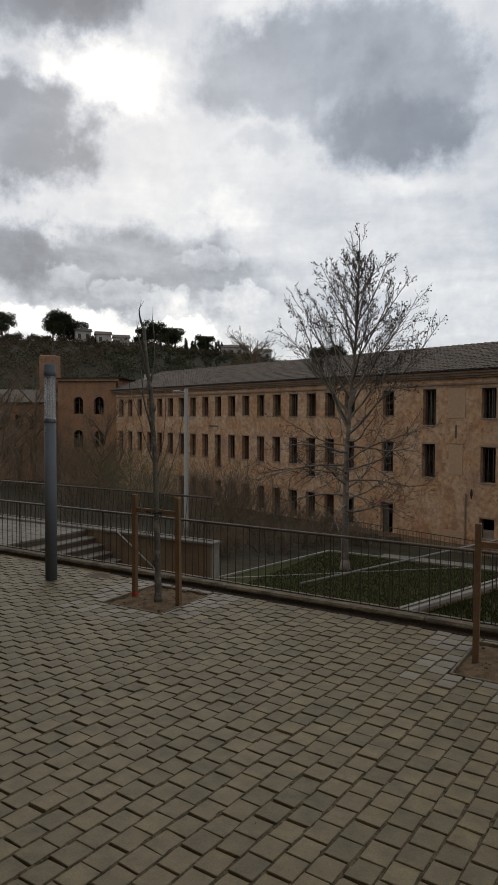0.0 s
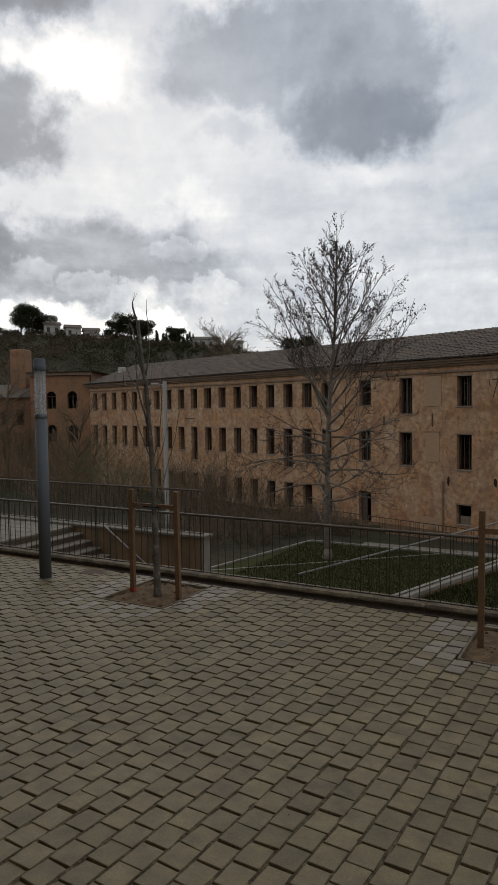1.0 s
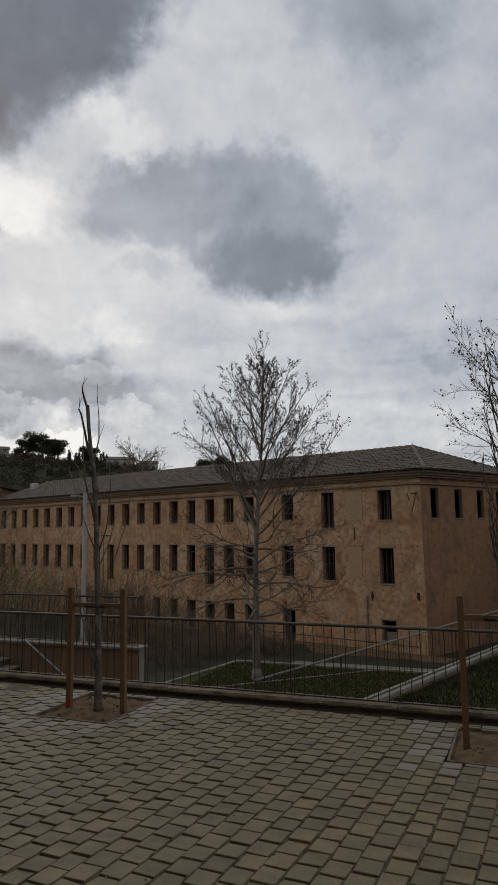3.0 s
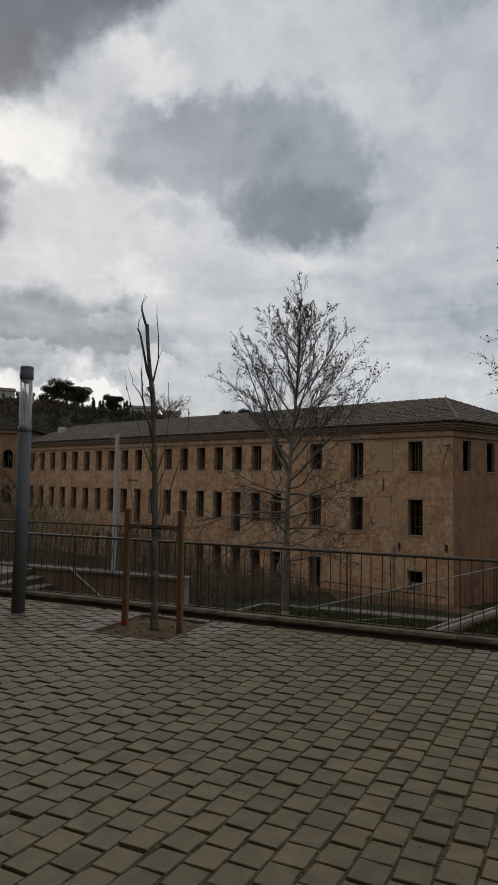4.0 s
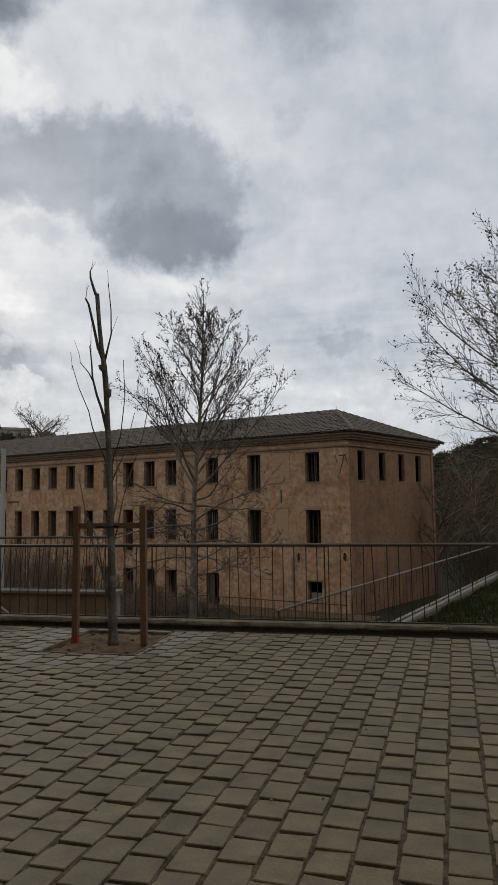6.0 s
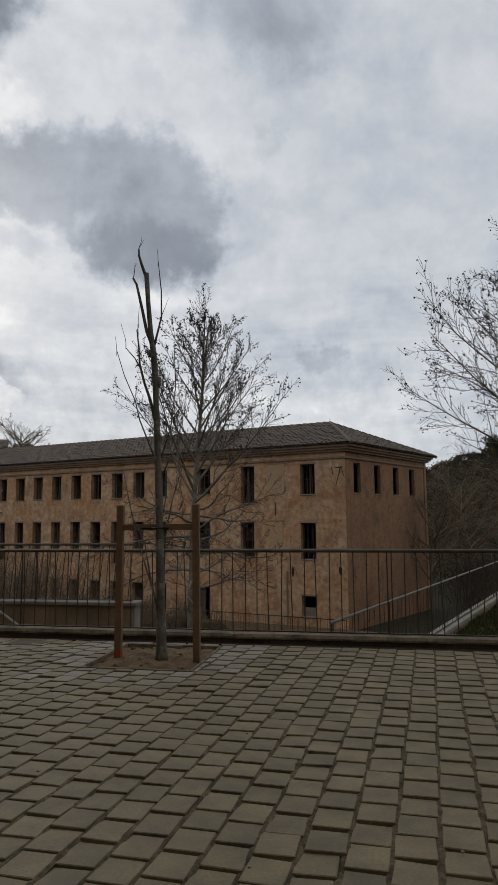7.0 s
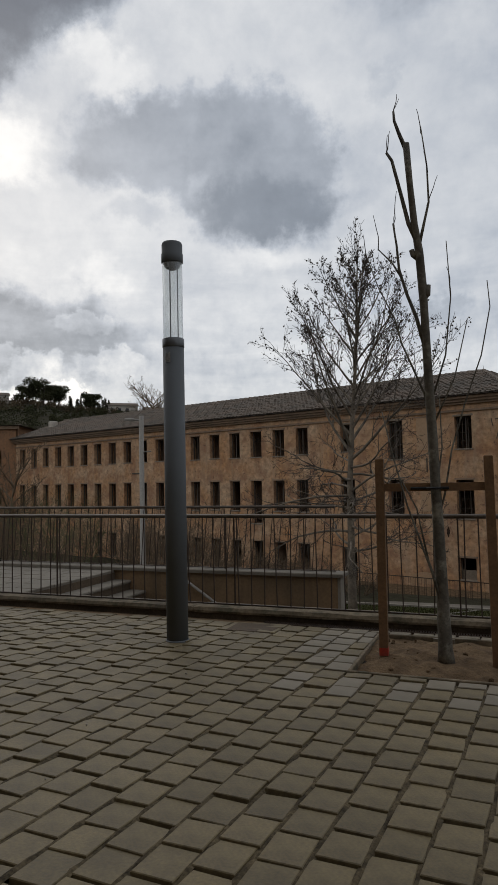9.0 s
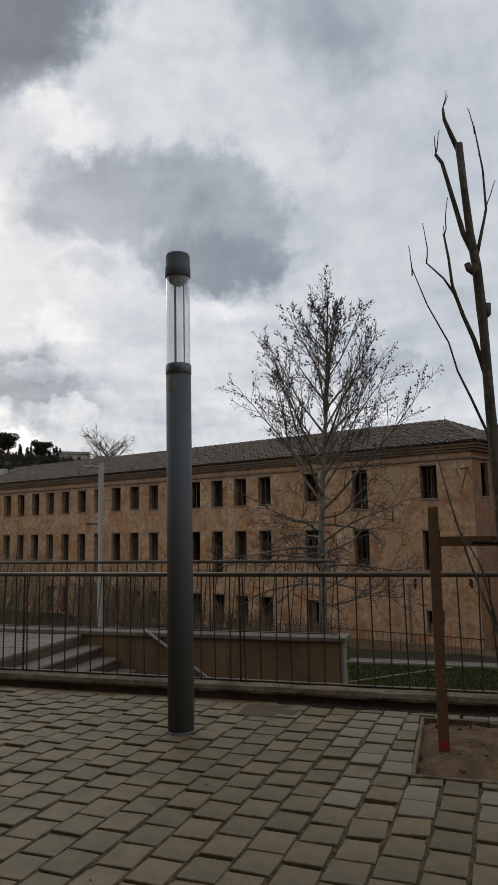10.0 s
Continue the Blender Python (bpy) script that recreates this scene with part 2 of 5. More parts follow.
M = dict(
    paver=material("paver_concrete", (0.172, 0.131, 0.064), (0.114, 0.087, 0.045), 0.64, big=4.5, fine=60, fine_amount=0.28,
                   bump=0.45, bump_size=0.004, per_piece=0.17),
    paver_far=material("paver_concrete_field", (0.172, 0.131, 0.064), (0.114, 0.087, 0.045), 0.64, big=4.5, fine=60,
                       fine_amount=0.28, bump=0.45, bump_size=0.004, per_piece=0.17, per_island=True),
    paver_new=material("paver_pale", (0.215, 0.180, 0.128), (0.165, 0.138, 0.096), 0.62, big=2, fine=80, fine_amount=0.12,
                       bump=0.3, bump_size=0.003, per_piece=0.15),
    sand=material("joint_filling", (0.124, 0.096, 0.057), (0.044, 0.035, 0.023), 0.95, big=9, fine=45, fine_amount=0.55, bump=0.8, bump_size=0.006),
    bed=material("joint_sand", (0.045, 0.037, 0.029), (0.03, 0.025, 0.02), 0.95, big=6, fine=60, fine_amount=0.5, bump=0.8, bump_size=0.01),
    kerb=material("kerb_stone", (0.195, 0.150, 0.096), (0.085, 0.066, 0.042), 0.9, big=2.8, fine=30, fine_amount=0.35, bump=0.5,
                  bump_size=0.008, per_piece=0.12, spots=(0.050, 0.048, 0.027), spot_scale=5, spot_cut=0.53),
    # darker and browner than the concrete of the treads
    riser=material("brown_riser", (0.115, 0.080, 0.050), (0.075, 0.054, 0.035), 0.92, big=1.2, fine=28, fine_amount=0.25, bump=0.4, bump_size=0.008),
    niche=material("hole_dark", (0.055, 0.034, 0.024), (0.035, 0.024, 0.018), 0.95, big=6, fine=20, fine_amount=0.4, bump=0.5, bump_size=0.02),
    kerb_foot=material("kerb_foot", (0.075, 0.055, 0.036), (0.042, 0.032, 0.022), 0.95, big=2.0, fine=35, fine_amount=0.3, bump=0.6, bump_size=0.01),
    concrete=material("concrete", (0.185, 0.160, 0.125), (0.125, 0.108, 0.084), 0.85, big=0.8, fine=35, fine_amount=0.2, bump=0.3,
                      bump_size=0.006, spots=(0.16, 0.14, 0.115), spot_scale=2.5),
    render_wall=material("stained_render", (0.225, 0.142, 0.074), (0.140, 0.096, 0.054), 0.9, big=1.0, fine=25, fine_amount=0.2,
                         bump=0.4, bump_size=0.01, streaks=(0.062, 0.050, 0.034)),
    pale_edge=material("pale_concrete", (0.27, 0.24, 0.195), (0.18, 0.158, 0.125), 0.85, big=1.5, fine=30, fine_amount=0.15, bump=0.3, bump_size=0.005),
    rail=material("rusty_paint", (0.042, 0.029, 0.022), (0.065, 0.042, 0.028), 0.6, 0.2, big=5, fine=60, fine_amount=0.3, bump=0.3, bump_size=0.002),
    rail_top=material("worn_rail", (0.13, 0.108, 0.088), (0.085, 0.064, 0.047), 0.5, 0.35, big=3, fine=50, fine_amount=0.25, bump=0.2, bump_size=0.002),
    lamp=material("lamp_paint", (0.104, 0.112, 0.118), (0.122, 0.130, 0.136), 0.68, 0.0, big=2, fine=200, fine_amount=0.06, bump=0.05, bump_size=0.001),
    lamp_ring=material("lamp_ring", (0.14, 0.145, 0.15), None, 0.4, 0.4, big=4, fine=150, fine_amount=0.08, bump=0.05, bump_size=0.001),
    sticker=material("sticker", (0.42, 0.42, 0.41), (0.2, 0.2, 0.2), 0.7, big=60, fine=200, bump=0),
    stake=material("stake_wood", (0.205, 0.112, 0.053), (0.15, 0.085, 0.042), 0.8, big=3, fine=45, fine_amount=0.25, bump=0.4, bump_size=0.004,
                   streaks=(0.13, 0.07, 0.04)),
    red=material("red_spray", (0.46, 0.040, 0.02), (0.30, 0.05, 0.03), 0.7, big=9, fine=50, fine_amount=0.2, bump=0.2, bump_size=0.003),
    soil=material("pit_soil", (0.185, 0.124, 0.070), (0.088, 0.057, 0.033), 0.98, big=5, fine=40, fine_amount=0.35, bump=0.9, bump_size=0.02),
    strap=material("rubber_strap", (0.012, 0.012, 0.013), None, 0.7, big=4, fine=40, bump=0.1),
    bark=material("young_bark", (0.145, 0.128, 0.098), (0.070, 0.060, 0.048), 0.9, big=3.5, fine=30, fine_amount=0.35, bump=0.6, bump_size=0.008,
                  spots=(0.30, 0.275, 0.215), spot_scale=7, spot_cut=0.54),
    plane_bark=material("plane_bark", (0.205, 0.165, 0.120), (0.095, 0.076, 0.058), 0.9, big=2, fine=12, fine_amount=0.3, bump=0.4, bump_size=0.02),
    twig=material("twig", (0.058, 0.044, 0.034), (0.04, 0.031, 0.025), 0.9, big=2, fine=20, fine_amount=0.2, bump=0),
    pod=material("seed_ball", (0.060, 0.045, 0.034), (0.085, 0.062, 0.045), 0.95, big=1, fine=20, bump=0),
    brush=material("bare_brush", (0.175, 0.125, 0.082), (0.125, 0.094, 0.062), 0.95, big=0.5, fine=10, fine_amount=0.2, bump=0),
    thicket=material("dark_thicket", (0.070, 0.052, 0.036), (0.050, 0.040, 0.028), 0.95, big=0.5, fine=10, fine_amount=0.2, bump=0),
    willow=material("greenish_twigs", (0.13, 0.13, 0.065), (0.10, 0.10, 0.055), 0.95, big=0.5, fine=10, fine_amount=0.2, bump=0),
    lawn=material("lawn", (0.036, 0.042, 0.011), (0.046, 0.044, 0.014), 0.95, big=0.4, fine=25, fine_amount=0.4, bump=0.8, bump_size=0.03,
                  spots=(0.11, 0.085, 0.055), spot_scale=0.9, spot_cut=0.62),
    blade=material("grass_blade", (0.032, 0.037, 0.010), (0.044, 0.041, 0.014), 0.96, big=1.2, fine=20, fine_amount=0.3, bump=0, per_piece=0.14, per_island=True),
    ground=material("earth", (0.046, 0.038, 0.024), (0.032, 0.032, 0.017), 0.95, big=0.06, fine=2.0, fine_amount=0.35, bump=0.6, bump_size=0.2),
    stucco=material("ochre_stucco", (0.405, 0.212, 0.098), (0.47, 0.315, 0.195), 0.92, big=0.55, fine=3.4, fine_amount=0.42, bump=0.5, bump_size=0.03,
                    pocks=(0.15, 0.085, 0.055), spots=(0.265, 0.135, 0.078), spot_scale=0.9, spot_cut=0.52, streaks=(0.36, 0.25, 0.16)),
    # darker mix of the front stucco, for side and back walls, tower and wing
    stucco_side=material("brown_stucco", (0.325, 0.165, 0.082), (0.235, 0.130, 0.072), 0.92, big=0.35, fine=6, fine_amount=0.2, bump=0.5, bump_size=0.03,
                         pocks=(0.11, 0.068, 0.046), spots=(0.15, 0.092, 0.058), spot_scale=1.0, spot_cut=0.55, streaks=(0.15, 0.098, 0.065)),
    cornice=material("cornice_plaster", (0.30, 0.20, 0.13), (0.22, 0.155, 0.105), 0.9, big=0.7, fine=9, fine_amount=0.25, bump=0.4, bump_size=0.02,
                     streaks=(0.12, 0.09, 0.065)),
    tile=material("roof_tile", (0.135, 0.10, 0.075), (0.095, 0.08, 0.064), 0.92, big=0.5, fine=6, fine_amount=0.35, bump=0.4, bump_size=0.02,
                  spots=(0.19, 0.16, 0.13), spot_scale=2.2, spot_cut=0.6),
    inside=material("dim_plaster", (0.34, 0.23, 0.16), (0.22, 0.15, 0.105), 0.95, big=0.6, fine=8, fine_amount=0.2, bump=0),
    frame=material("old_timber", (0.075, 0.058, 0.045), (0.11, 0.088, 0.068), 0.85, big=3, fine=20, fine_amount=0.3, bump=0.2, bump_size=0.004),
    sill=material("grey_sill", (0.27, 0.215, 0.16), (0.20, 0.16, 0.12), 0.9, big=2, fine=14, fine_amount=0.2, bump=0.2, bump_size=0.01),
    blind=material("blocked_opening", (0.42, 0.265, 0.150), (0.38, 0.255, 0.16), 0.92, big=0.5, fine=8, fine_amount=0.15, bump=0.4, bump_size=0.02),
    pipe=material("zinc_pipe", (0.24, 0.222, 0.195), None, 0.6, 0.3, big=2, fine=20, bump=0),
    pine=material("pine_foliage", (0.030, 0.034, 0.015), (0.045, 0.044, 0.021), 0.95, big=0.15, fine=1.5, fine_amount=0.3, bump=0, per_piece=0.3, per_island=True),
    scrub=material("winter_scrub", (0.085, 0.060, 0.036), (0.055, 0.046, 0.026), 0.95, big=0.05, fine=0.8, fine_amount=0.3, bump=0, per_piece=0.4, per_island=True),
    house=material("pale_house", (0.46, 0.41, 0.35), (0.30, 0.27, 0.23), 0.9, big=0.3, fine=3, bump=0),
    dark_pane=material("dark_pane", (0.035, 0.036, 0.04), None, 0.25, big=2, fine=9, bump=0),
)
glass = bpy.data.materials.new("lamp_glass")
glass.use_nodes = True
gb = glass.node_tree.nodes["Principled BSDF"]
gb.inputs["Base Color"].default_value = (0.90, 0.92, 0.92, 1)
gb.inputs["Transmission Weight"].default_value, gb.inputs["Roughness"].default_value, gb.inputs["IOR"].default_value = 0.88, 0.04, 1.40
M["glass"] = glass


# ---- mesh tools ----
class Build:
    def __init__(self):
        self.v, self.f = [], []

    def add(self, verts, faces):
        n = len(self.v)
        self.v.extend(verts)
        self.f.extend([tuple(i + n for i in f) for f in faces])
        return self

    def box(self, x0, x1, y0, y1, z0, z1, m=None):
        vs = [Vector((x, y, z)) for z in (z0, z1) for y in (y0, y1) for x in (x0, x1)]
        if m:
            vs = [m @ v for v in vs]
        return self.add(vs, [(0, 2, 3, 1), (4, 5, 7, 6), (0, 1, 5, 4), (2, 6, 7, 3), (0, 4, 6, 2), (1, 3, 7, 5)])

    def slab(self, x0, x1, y0, y1, z0, z1, b=0.01, m=None):
        """A box with its top edges worn round."""
        vs = [(x0, y0, z0), (x1, y0, z0), (x1, y1, z0), (x0, y1, z0),
              (x0, y0, z1 - b), (x1, y0, z1 - b), (x1, y1, z1 - b), (x0, y1, z1 - b),
              (x0 + b, y0 + b, z1), (x1 - b, y0 + b, z1), (x1 - b, y1 - b, z1), (x0 + b, y1 - b, z1)]
        vs = [Vector(v) for v in vs]
        if m:
            vs = [m @ v for v in vs]
        fs = [(8, 9, 10, 11)]
        for i in range(4):
            j = (i + 1) % 4
            fs += [(i, j, 4 + j, 4 + i), (4 + i, 4 + j, 8 + j, 8 + i)]
        return self.add(vs, fs)

    def tube(self, pts, radii, sides=6, caps=True):
        pts = [Vector(p) for p in pts]
        n = len(self.v)
        ref = Vector((0.31, 0.87, 0.13))
        for i, p in enumerate(pts):
            d = (pts[min(i + 1, len(pts) - 1)] - pts[max(i - 1, 0)]).normalized()
            a = d.cross(ref).normalized()
            b = d.cross(a)
            for k in range(sides):
                w = 2 * math.pi * k / sides
                self.v.append(p + (a * math.cos(w) + b * math.sin(w)) * radii[i])
        for i in range(len(pts) - 1):
            for k in range(sides):
                k2 = (k + 1) % sides
                self.f.append((n + i * sides + k, n + i * sides + k2, n + (i + 1) * sides + k2, n + (i + 1) * sides + k))
        if caps:
            self.f.append(tuple(n + k for k in range(sides))[::-1])
            self.f.append(tuple(n + (len(pts) - 1) * sides + k for k in range(sides)))
        return self

    def lathe(self, x, y, profile, sides=24):
        return self.tube([(x, y, z) for r, z in profile], [r for r, z in profile], sides)

    def mesh(self, name, mat, smooth=False, weld=False):
        me = bpy.data.meshes.new(name)
        me.from_pydata([tuple(v) for v in self.v], [], self.f)
        me.materials.append(mat)
        if weld:
            bm = bmesh.new()
            bm.from_mesh(me)
            bmesh.ops.remove_doubles(bm, verts=bm.verts, dist=0.0005)
            bm.to_mesh(me)
            bm.free()
        if smooth:
            me.shade_smooth()
        me.validate()
        return me


def part(name, made, mat, parent=None, label="", smooth=False, at=None, kind="", weld=False):
    ob = new(name, made.mesh(name, mat, smooth, weld) if isinstance(made, Build) else made)
    if parent:
        ob.parent = parent
    if at:
        ob.matrix_basis = at
    return tagged(ob, label, kind=kind)


def thing(name, label, category, at=None, group="", kind=""):
    ob = new(name)
    if at:
        ob.matrix_basis = at
    return tagged(ob, label, category, group, kind)


# ---- large structure: ground, hills, garden ----
def smooth(a, b, x):
    t = min(max((x - a) / (b - a), 0), 1)
    return t * t * (3 - 2 * t)


def skyline(az):
    """Elevation in degrees of the wooded hills, by heading."""
    knots = ((-180, 3.0), (-90, 5.0), (-60, 6.7), (-52, 6.5), (-46, 6.5), (-40, 6.0), (-36, 5.5), (-32, 5.2), (-27, 4.4), (-18, 2.9), (0, 2.6),
             (8, 4.4), (20, 5.2), (60, 5.0), (180, 3.0))
    for (a, p), (b, q) in zip(knots, knots[1:]):
        if a <= az <= b:
            return p + (q - p) * smooth(a, b, az)
    return 3.0


def land(x, y):
    r, az = math.hypot(x, y), math.degrees(math.atan2(x, y))
    base = -4.1 - 0.8 * smooth(31.5, 38, y + 0.32 * x)
    rise = smooth(75, 235, r)
    top = math.tan(radians(skyline(az))) * min(r, 240) + 3
    bank = 6.5 * smooth(47, 84, r) * smooth(2.0, 7.0, az) * (1 - smooth(60, 80, az)) * (1 - rise)
    base += bank
    lump = 2.5 * noise.noise((x * 0.02, y * 0.02, 3.0)) * rise
    return base * (1 - rise) + rise * top + lump


gb_ = Build()
RINGS = [0, 4, 8, 12, 16, 20, 24, 28, 32, 36, 40, 45, 50, 56, 63, 70, 80, 92, 106, 122, 140, 160, 182, 205, 230, 260, 320, 450, 700, 1200, 2200]
SPOKES = 120
for r in RINGS:
    for k in range(SPOKES):
        a = 2 * math.pi * k / SPOKES
        x, y = r * math.sin(a), r * math.cos(a)
        gb_.v.append((x, y, land(x, y)))
for i in range(len(RINGS) - 1):
    for k in range(SPOKES):
        k2 = (k + 1) % SPOKES
        gb_.f.append((i * SPOKES + k, (i + 1) * SPOKES + k, (i + 1) * SPOKES + k2, i * SPOKES + k2))
tagged(part("ground", gb_, M["ground"], smooth=True), "earth and rough grass rising to wooded hills", "ground", kind="structure")

# plaza slab and retaining wall under the railing
EDGE = 9.40
plaza = part("pavement", Build().box(-16, 14, -8, 9.27, -0.4, -0.052), M["bed"])
tagged(plaza, "grey-brown concrete block pavement with sandy joints", "pavement", kind="structure")
part("retaining_wall", Build().box(-16, 12, 9.27, 9.66, -4.6, -0.02), M["render_wall"], plaza)
kerb = thing("kerb", "low weathered stone kerb under the railing", "kerb", kind="structure")
rng = random.Random(5)
x = -16.0
while x < 12:
    w = 3.5
    b, n, lift = Build(), 44, rng.uniform(-0.004, 0.004)
    for k in range(n + 1):
        xx = x + 0.004 + (w - 0.008) * k / n
        g = [noise.noise((xx * 4.0, s * 3.1, 2.0)) for s in range(6)]
        end = 0.008 if k in (0, n) else 0.0
        ring = ((EDGE + 0.015, 0.048), (EDGE - 0.004 + 0.010 * g[1] + end, 0.052 + 0.006 * g[0]), (EDGE - 0.008 + 0.010 * g[2] + end, 0.075), (EDGE + 0.012 + 0.012 * g[3], 0.108 + lift + 0.007 * g[2] - end),
                (EDGE + 0.06, 0.117 + lift + 0.005 * g[4] - end), (EDGE + 0.26, 0.117 + lift + 0.005 * g[5] - end), (EDGE + 0.30, 0.095 + lift), (EDGE + 0.30, 0.048))
        b.v.extend(Vector((xx, yy, zz)) for yy, zz in ring)
    for k in range(n):
        b.f.extend((k * 8 + i, k * 8 + 8 + i, k * 8 + 9 + i, k * 8 + 1 + i) for i in range(7))
    b.f.extend([tuple(range(8)), tuple(n * 8 + 7 - i for i in range(8))])
    part("kerb_stone", b, M["kerb"], kerb)
    # dark lower face: moss, and the shade under the stone put into its colour
    foot = Build()
    for k in range(n + 1):
        xx = x + w * k / n
        g = [0.012 + 0.009 * noise.noise((xx * 5.0, s * 2.3, 6.0)) for s in range(3)]
        foot.v.extend(Vector((xx, EDGE + yy, zz)) for yy, zz in ((g[0] - 0.006, -0.06), (g[1], 0.0), (g[2], 0.049), (0.28, 0.049)))
    for k in range(n):
        foot.f.extend((k * 4 + i, k * 4 + 4 + i, k * 4 + 5 + i, k * 4 + 1 + i) for i in range(3))
    part("kerb_foot", foot, M["kerb_foot"], kerb, "dark mossy foot of the kerb, shade put into its colour")
    x += w
grate = Build()
for i in range(420):
    gx = -4.6 + i * 0.026
    grate.box(gx, gx + 0.013, 9.285, 9.385, -0.02, -0.004)
grate.box(-4.62, 6.34, 9.277, 9.285, -0.03, -0.001).box(-4.62, 6.34, 9.385, 9.393, -0.03, -0.001)
tagged(part("drain_grate", grate, M["rail"]), "dark slotted drain grate along the kerb foot", "drain", kind="structure")

# unseen plain walls added behind and beside the viewer, to shade the near paving
tagged(part("wall_south", Build().box(-10.59, 14, -5.4, -5.0, -0.4, 15.0), M["render_wall"]), "unseen wall added behind the plaza to shade the paving", "wall", kind="structure")
tagged(part("wall_west", Build().box(-11.0, -10.6, -8.0, 7.0, -0.4, 19.0), M["render_wall"]), "unseen wall added beside the plaza to shade the paving", "wall", kind="structure")

# lower stairs between the two railings, side wall with coping
stairs = thing("stairs", "concrete steps going down beside a stained wall", "stairs", kind="structure")
for i in range(21):
    sx, sz = -8.63 + 0.30 * i, -0.165 * (i + 1)
    tread = Build()
    for yy in (9.67, 12.64):
        tread.v.extend(Vector((sx + a, yy, sz + c)) for a, c in ((-0.03, 0.0), (0.29, 0.0), (0.312, -0.008), (0.322, -0.028), (0.312, -0.05), (0.29, -0.055), (-0.03, -0.055)))
    tread.f.extend([(i, (i + 1) % 7, 7 + (i + 1) % 7, 7 + i) for i in range(7)] + [tuple(range(6, -1, -1)), tuple(range(7, 14))])
    step = part("step", tread, M["concrete"], stairs, "pale worn tread with a rounded nosing")
    part("riser", Build().box(sx, sx + 0.295, 9.67, 12.64, sz - 0.35, sz - 0.056), M["riser"], step, "dark brown riser")
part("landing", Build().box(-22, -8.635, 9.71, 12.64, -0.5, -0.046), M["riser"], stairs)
for i in range(20):
    for j in range(7):
        px0, py0 = -8.64 - 0.42 * (i + 1) - (0.2 if j % 2 and i else 0.0), 9.715 + 0.417 * j
        px1 = -8.64 - 0.42 * i - (0.2 if j % 2 and i else 0.0)
        if i == 0 and j % 2:
            px0 -= 0.2
        part("slab", Build().slab(px0 + 0.006, px1 - 0.006, py0 + 0.006, py0 + 0.411, -0.045, rng.uniform(-0.004, 0.002), 0.01), M["concrete"], stairs)
side_wall = part("wall_side", Build().box(-22, -4.6, 12.65, 12.95, -4.8, 0.0), M["render_wall"])
tagged(side_wall, "brown stained rendered wall beside the steps", "wall", kind="structure")
part("end_face", Build().box(-4.597, -4.55, 12.652, 12.948, -4.8, 0.0), M["pale_edge"], side_wall, "pale concrete end")
part("coping", Build().slab(-22, -4.5, 12.60, 13.00, 0.003, 0.06, 0.012), M["concrete"], side_wall, "pale concrete coping")
hand = Build()
hand.tube([(-7.55, 12.58, 0.10), (-3.6, 12.58, -2.45)], [0.022, 0.022], 8)
rail = thing("handrail", "pale metal handrail sloping down the stained wall", "handrail")
part("bar", hand, M["pipe"], rail, smooth=True)
for k in range(4):
    hx, hz = -7.3 + k * 1.1, -0.06 - k * 0.71
    part("bracket", Build().tube([(hx, 12.58, hz - 0.02), (hx, 12.62, hz - 0.07), (hx, 12.65, hz - 0.07)], [0.009] * 3, 6), M["pipe"], rail)

# terrace with grass behind the plaza, its wall runs towards the far building's side
RUN = Vector((0.313, 0.950, 0)).normalized()
TERR = pose(-1.06, 9.67, 0, 0, 0, -math.degrees(math.atan2(RUN.x, RUN.y)))
terrace = part("terrace_wall", Build().box(0.0, 0.28, 0.4, 34, -4.8, -0.87), M["render_wall"], at=TERR)
tagged(terrace, "dark stained retaining wall of a grassy terrace", "wall", kind="structure")
part("coping", Build().slab(-0.02, 0.27, 0.4, 34, -0.865, -0.79, 0.012), M["pale_edge"], terrace, "pale concrete coping")
tg = Build()
NX, NY = 26, 34
for j in range(NY + 1):
    for i in range(NX + 1):
        gx, gy = 0.28 + i * 1.0, 0.02 + j * 1.0
        tg.v.append((gx, gy, -0.93 + 0.06 * noise.noise((gx * 0.6, gy * 0.6, 0)) + 0.05 * max(gx - 6, 0)))
for j in range(NY):
    for i in range(NX):
        a = j * (NX + 1) + i
        tg.f.append((a, a + 1, a + NX + 2, a + NX + 1))
tagged(part("terrace_lawn", tg, M["lawn"], smooth=True, at=TERR), "patchy winter grass on the terrace", "lawn", kind="structure")

# lower garden: lawn, pale kerbs and paths
LAWN = Build()
for z in (-4.3, -3.98):
    LAWN.v.extend(Vector(v) for v in ((-13.4, 15.5, z), (1.5, 14, z), (1.5, 31.3, z), (-10.2, 31.3, z)))
LAWN.f.extend([(4, 5, 6, 7), (0, 1, 5, 4), (1, 2, 6, 5), (2, 3, 7, 6), (3, 0, 4, 7)])
lawn = part("garden_lawn", LAWN, M["lawn"])
tagged(lawn, "dark green lawn of the lower garden", "lawn", kind="structure")
path = part("garden_path", Build().box(-7.6, 4.0, 31.42, 32.5, -4.3, -4.0), M["concrete"])
tagged(path, "pale concrete garden path round the lawn", "path", kind="structure")
edging = thing("lawn_edging", "pale concrete edging round the garden lawn", "edging", kind="structure")
for (ax, ay), (bx, by) in (((-13.4, 15.5), (-10.2, 31.3)), ((-10.2, 31.36), (1.5, 31.36))):
    length, turn = math.hypot(bx - ax, by - ay), math.degrees(math.atan2(by - ay, bx - ax))
    n = int(length)
    for k in range(n):
        b = Build().slab(k * length / n, (k + 1) * length / n - 0.012, -0.06, 0.06, -4.2, -3.90, 0.01, pose(ax, ay, 0, 0, 0, turn))
        part("edging_block", b, M["pale_edge"], edging)
m45 = pose(-11.6, 23.6, 0, 0, 0, 43)
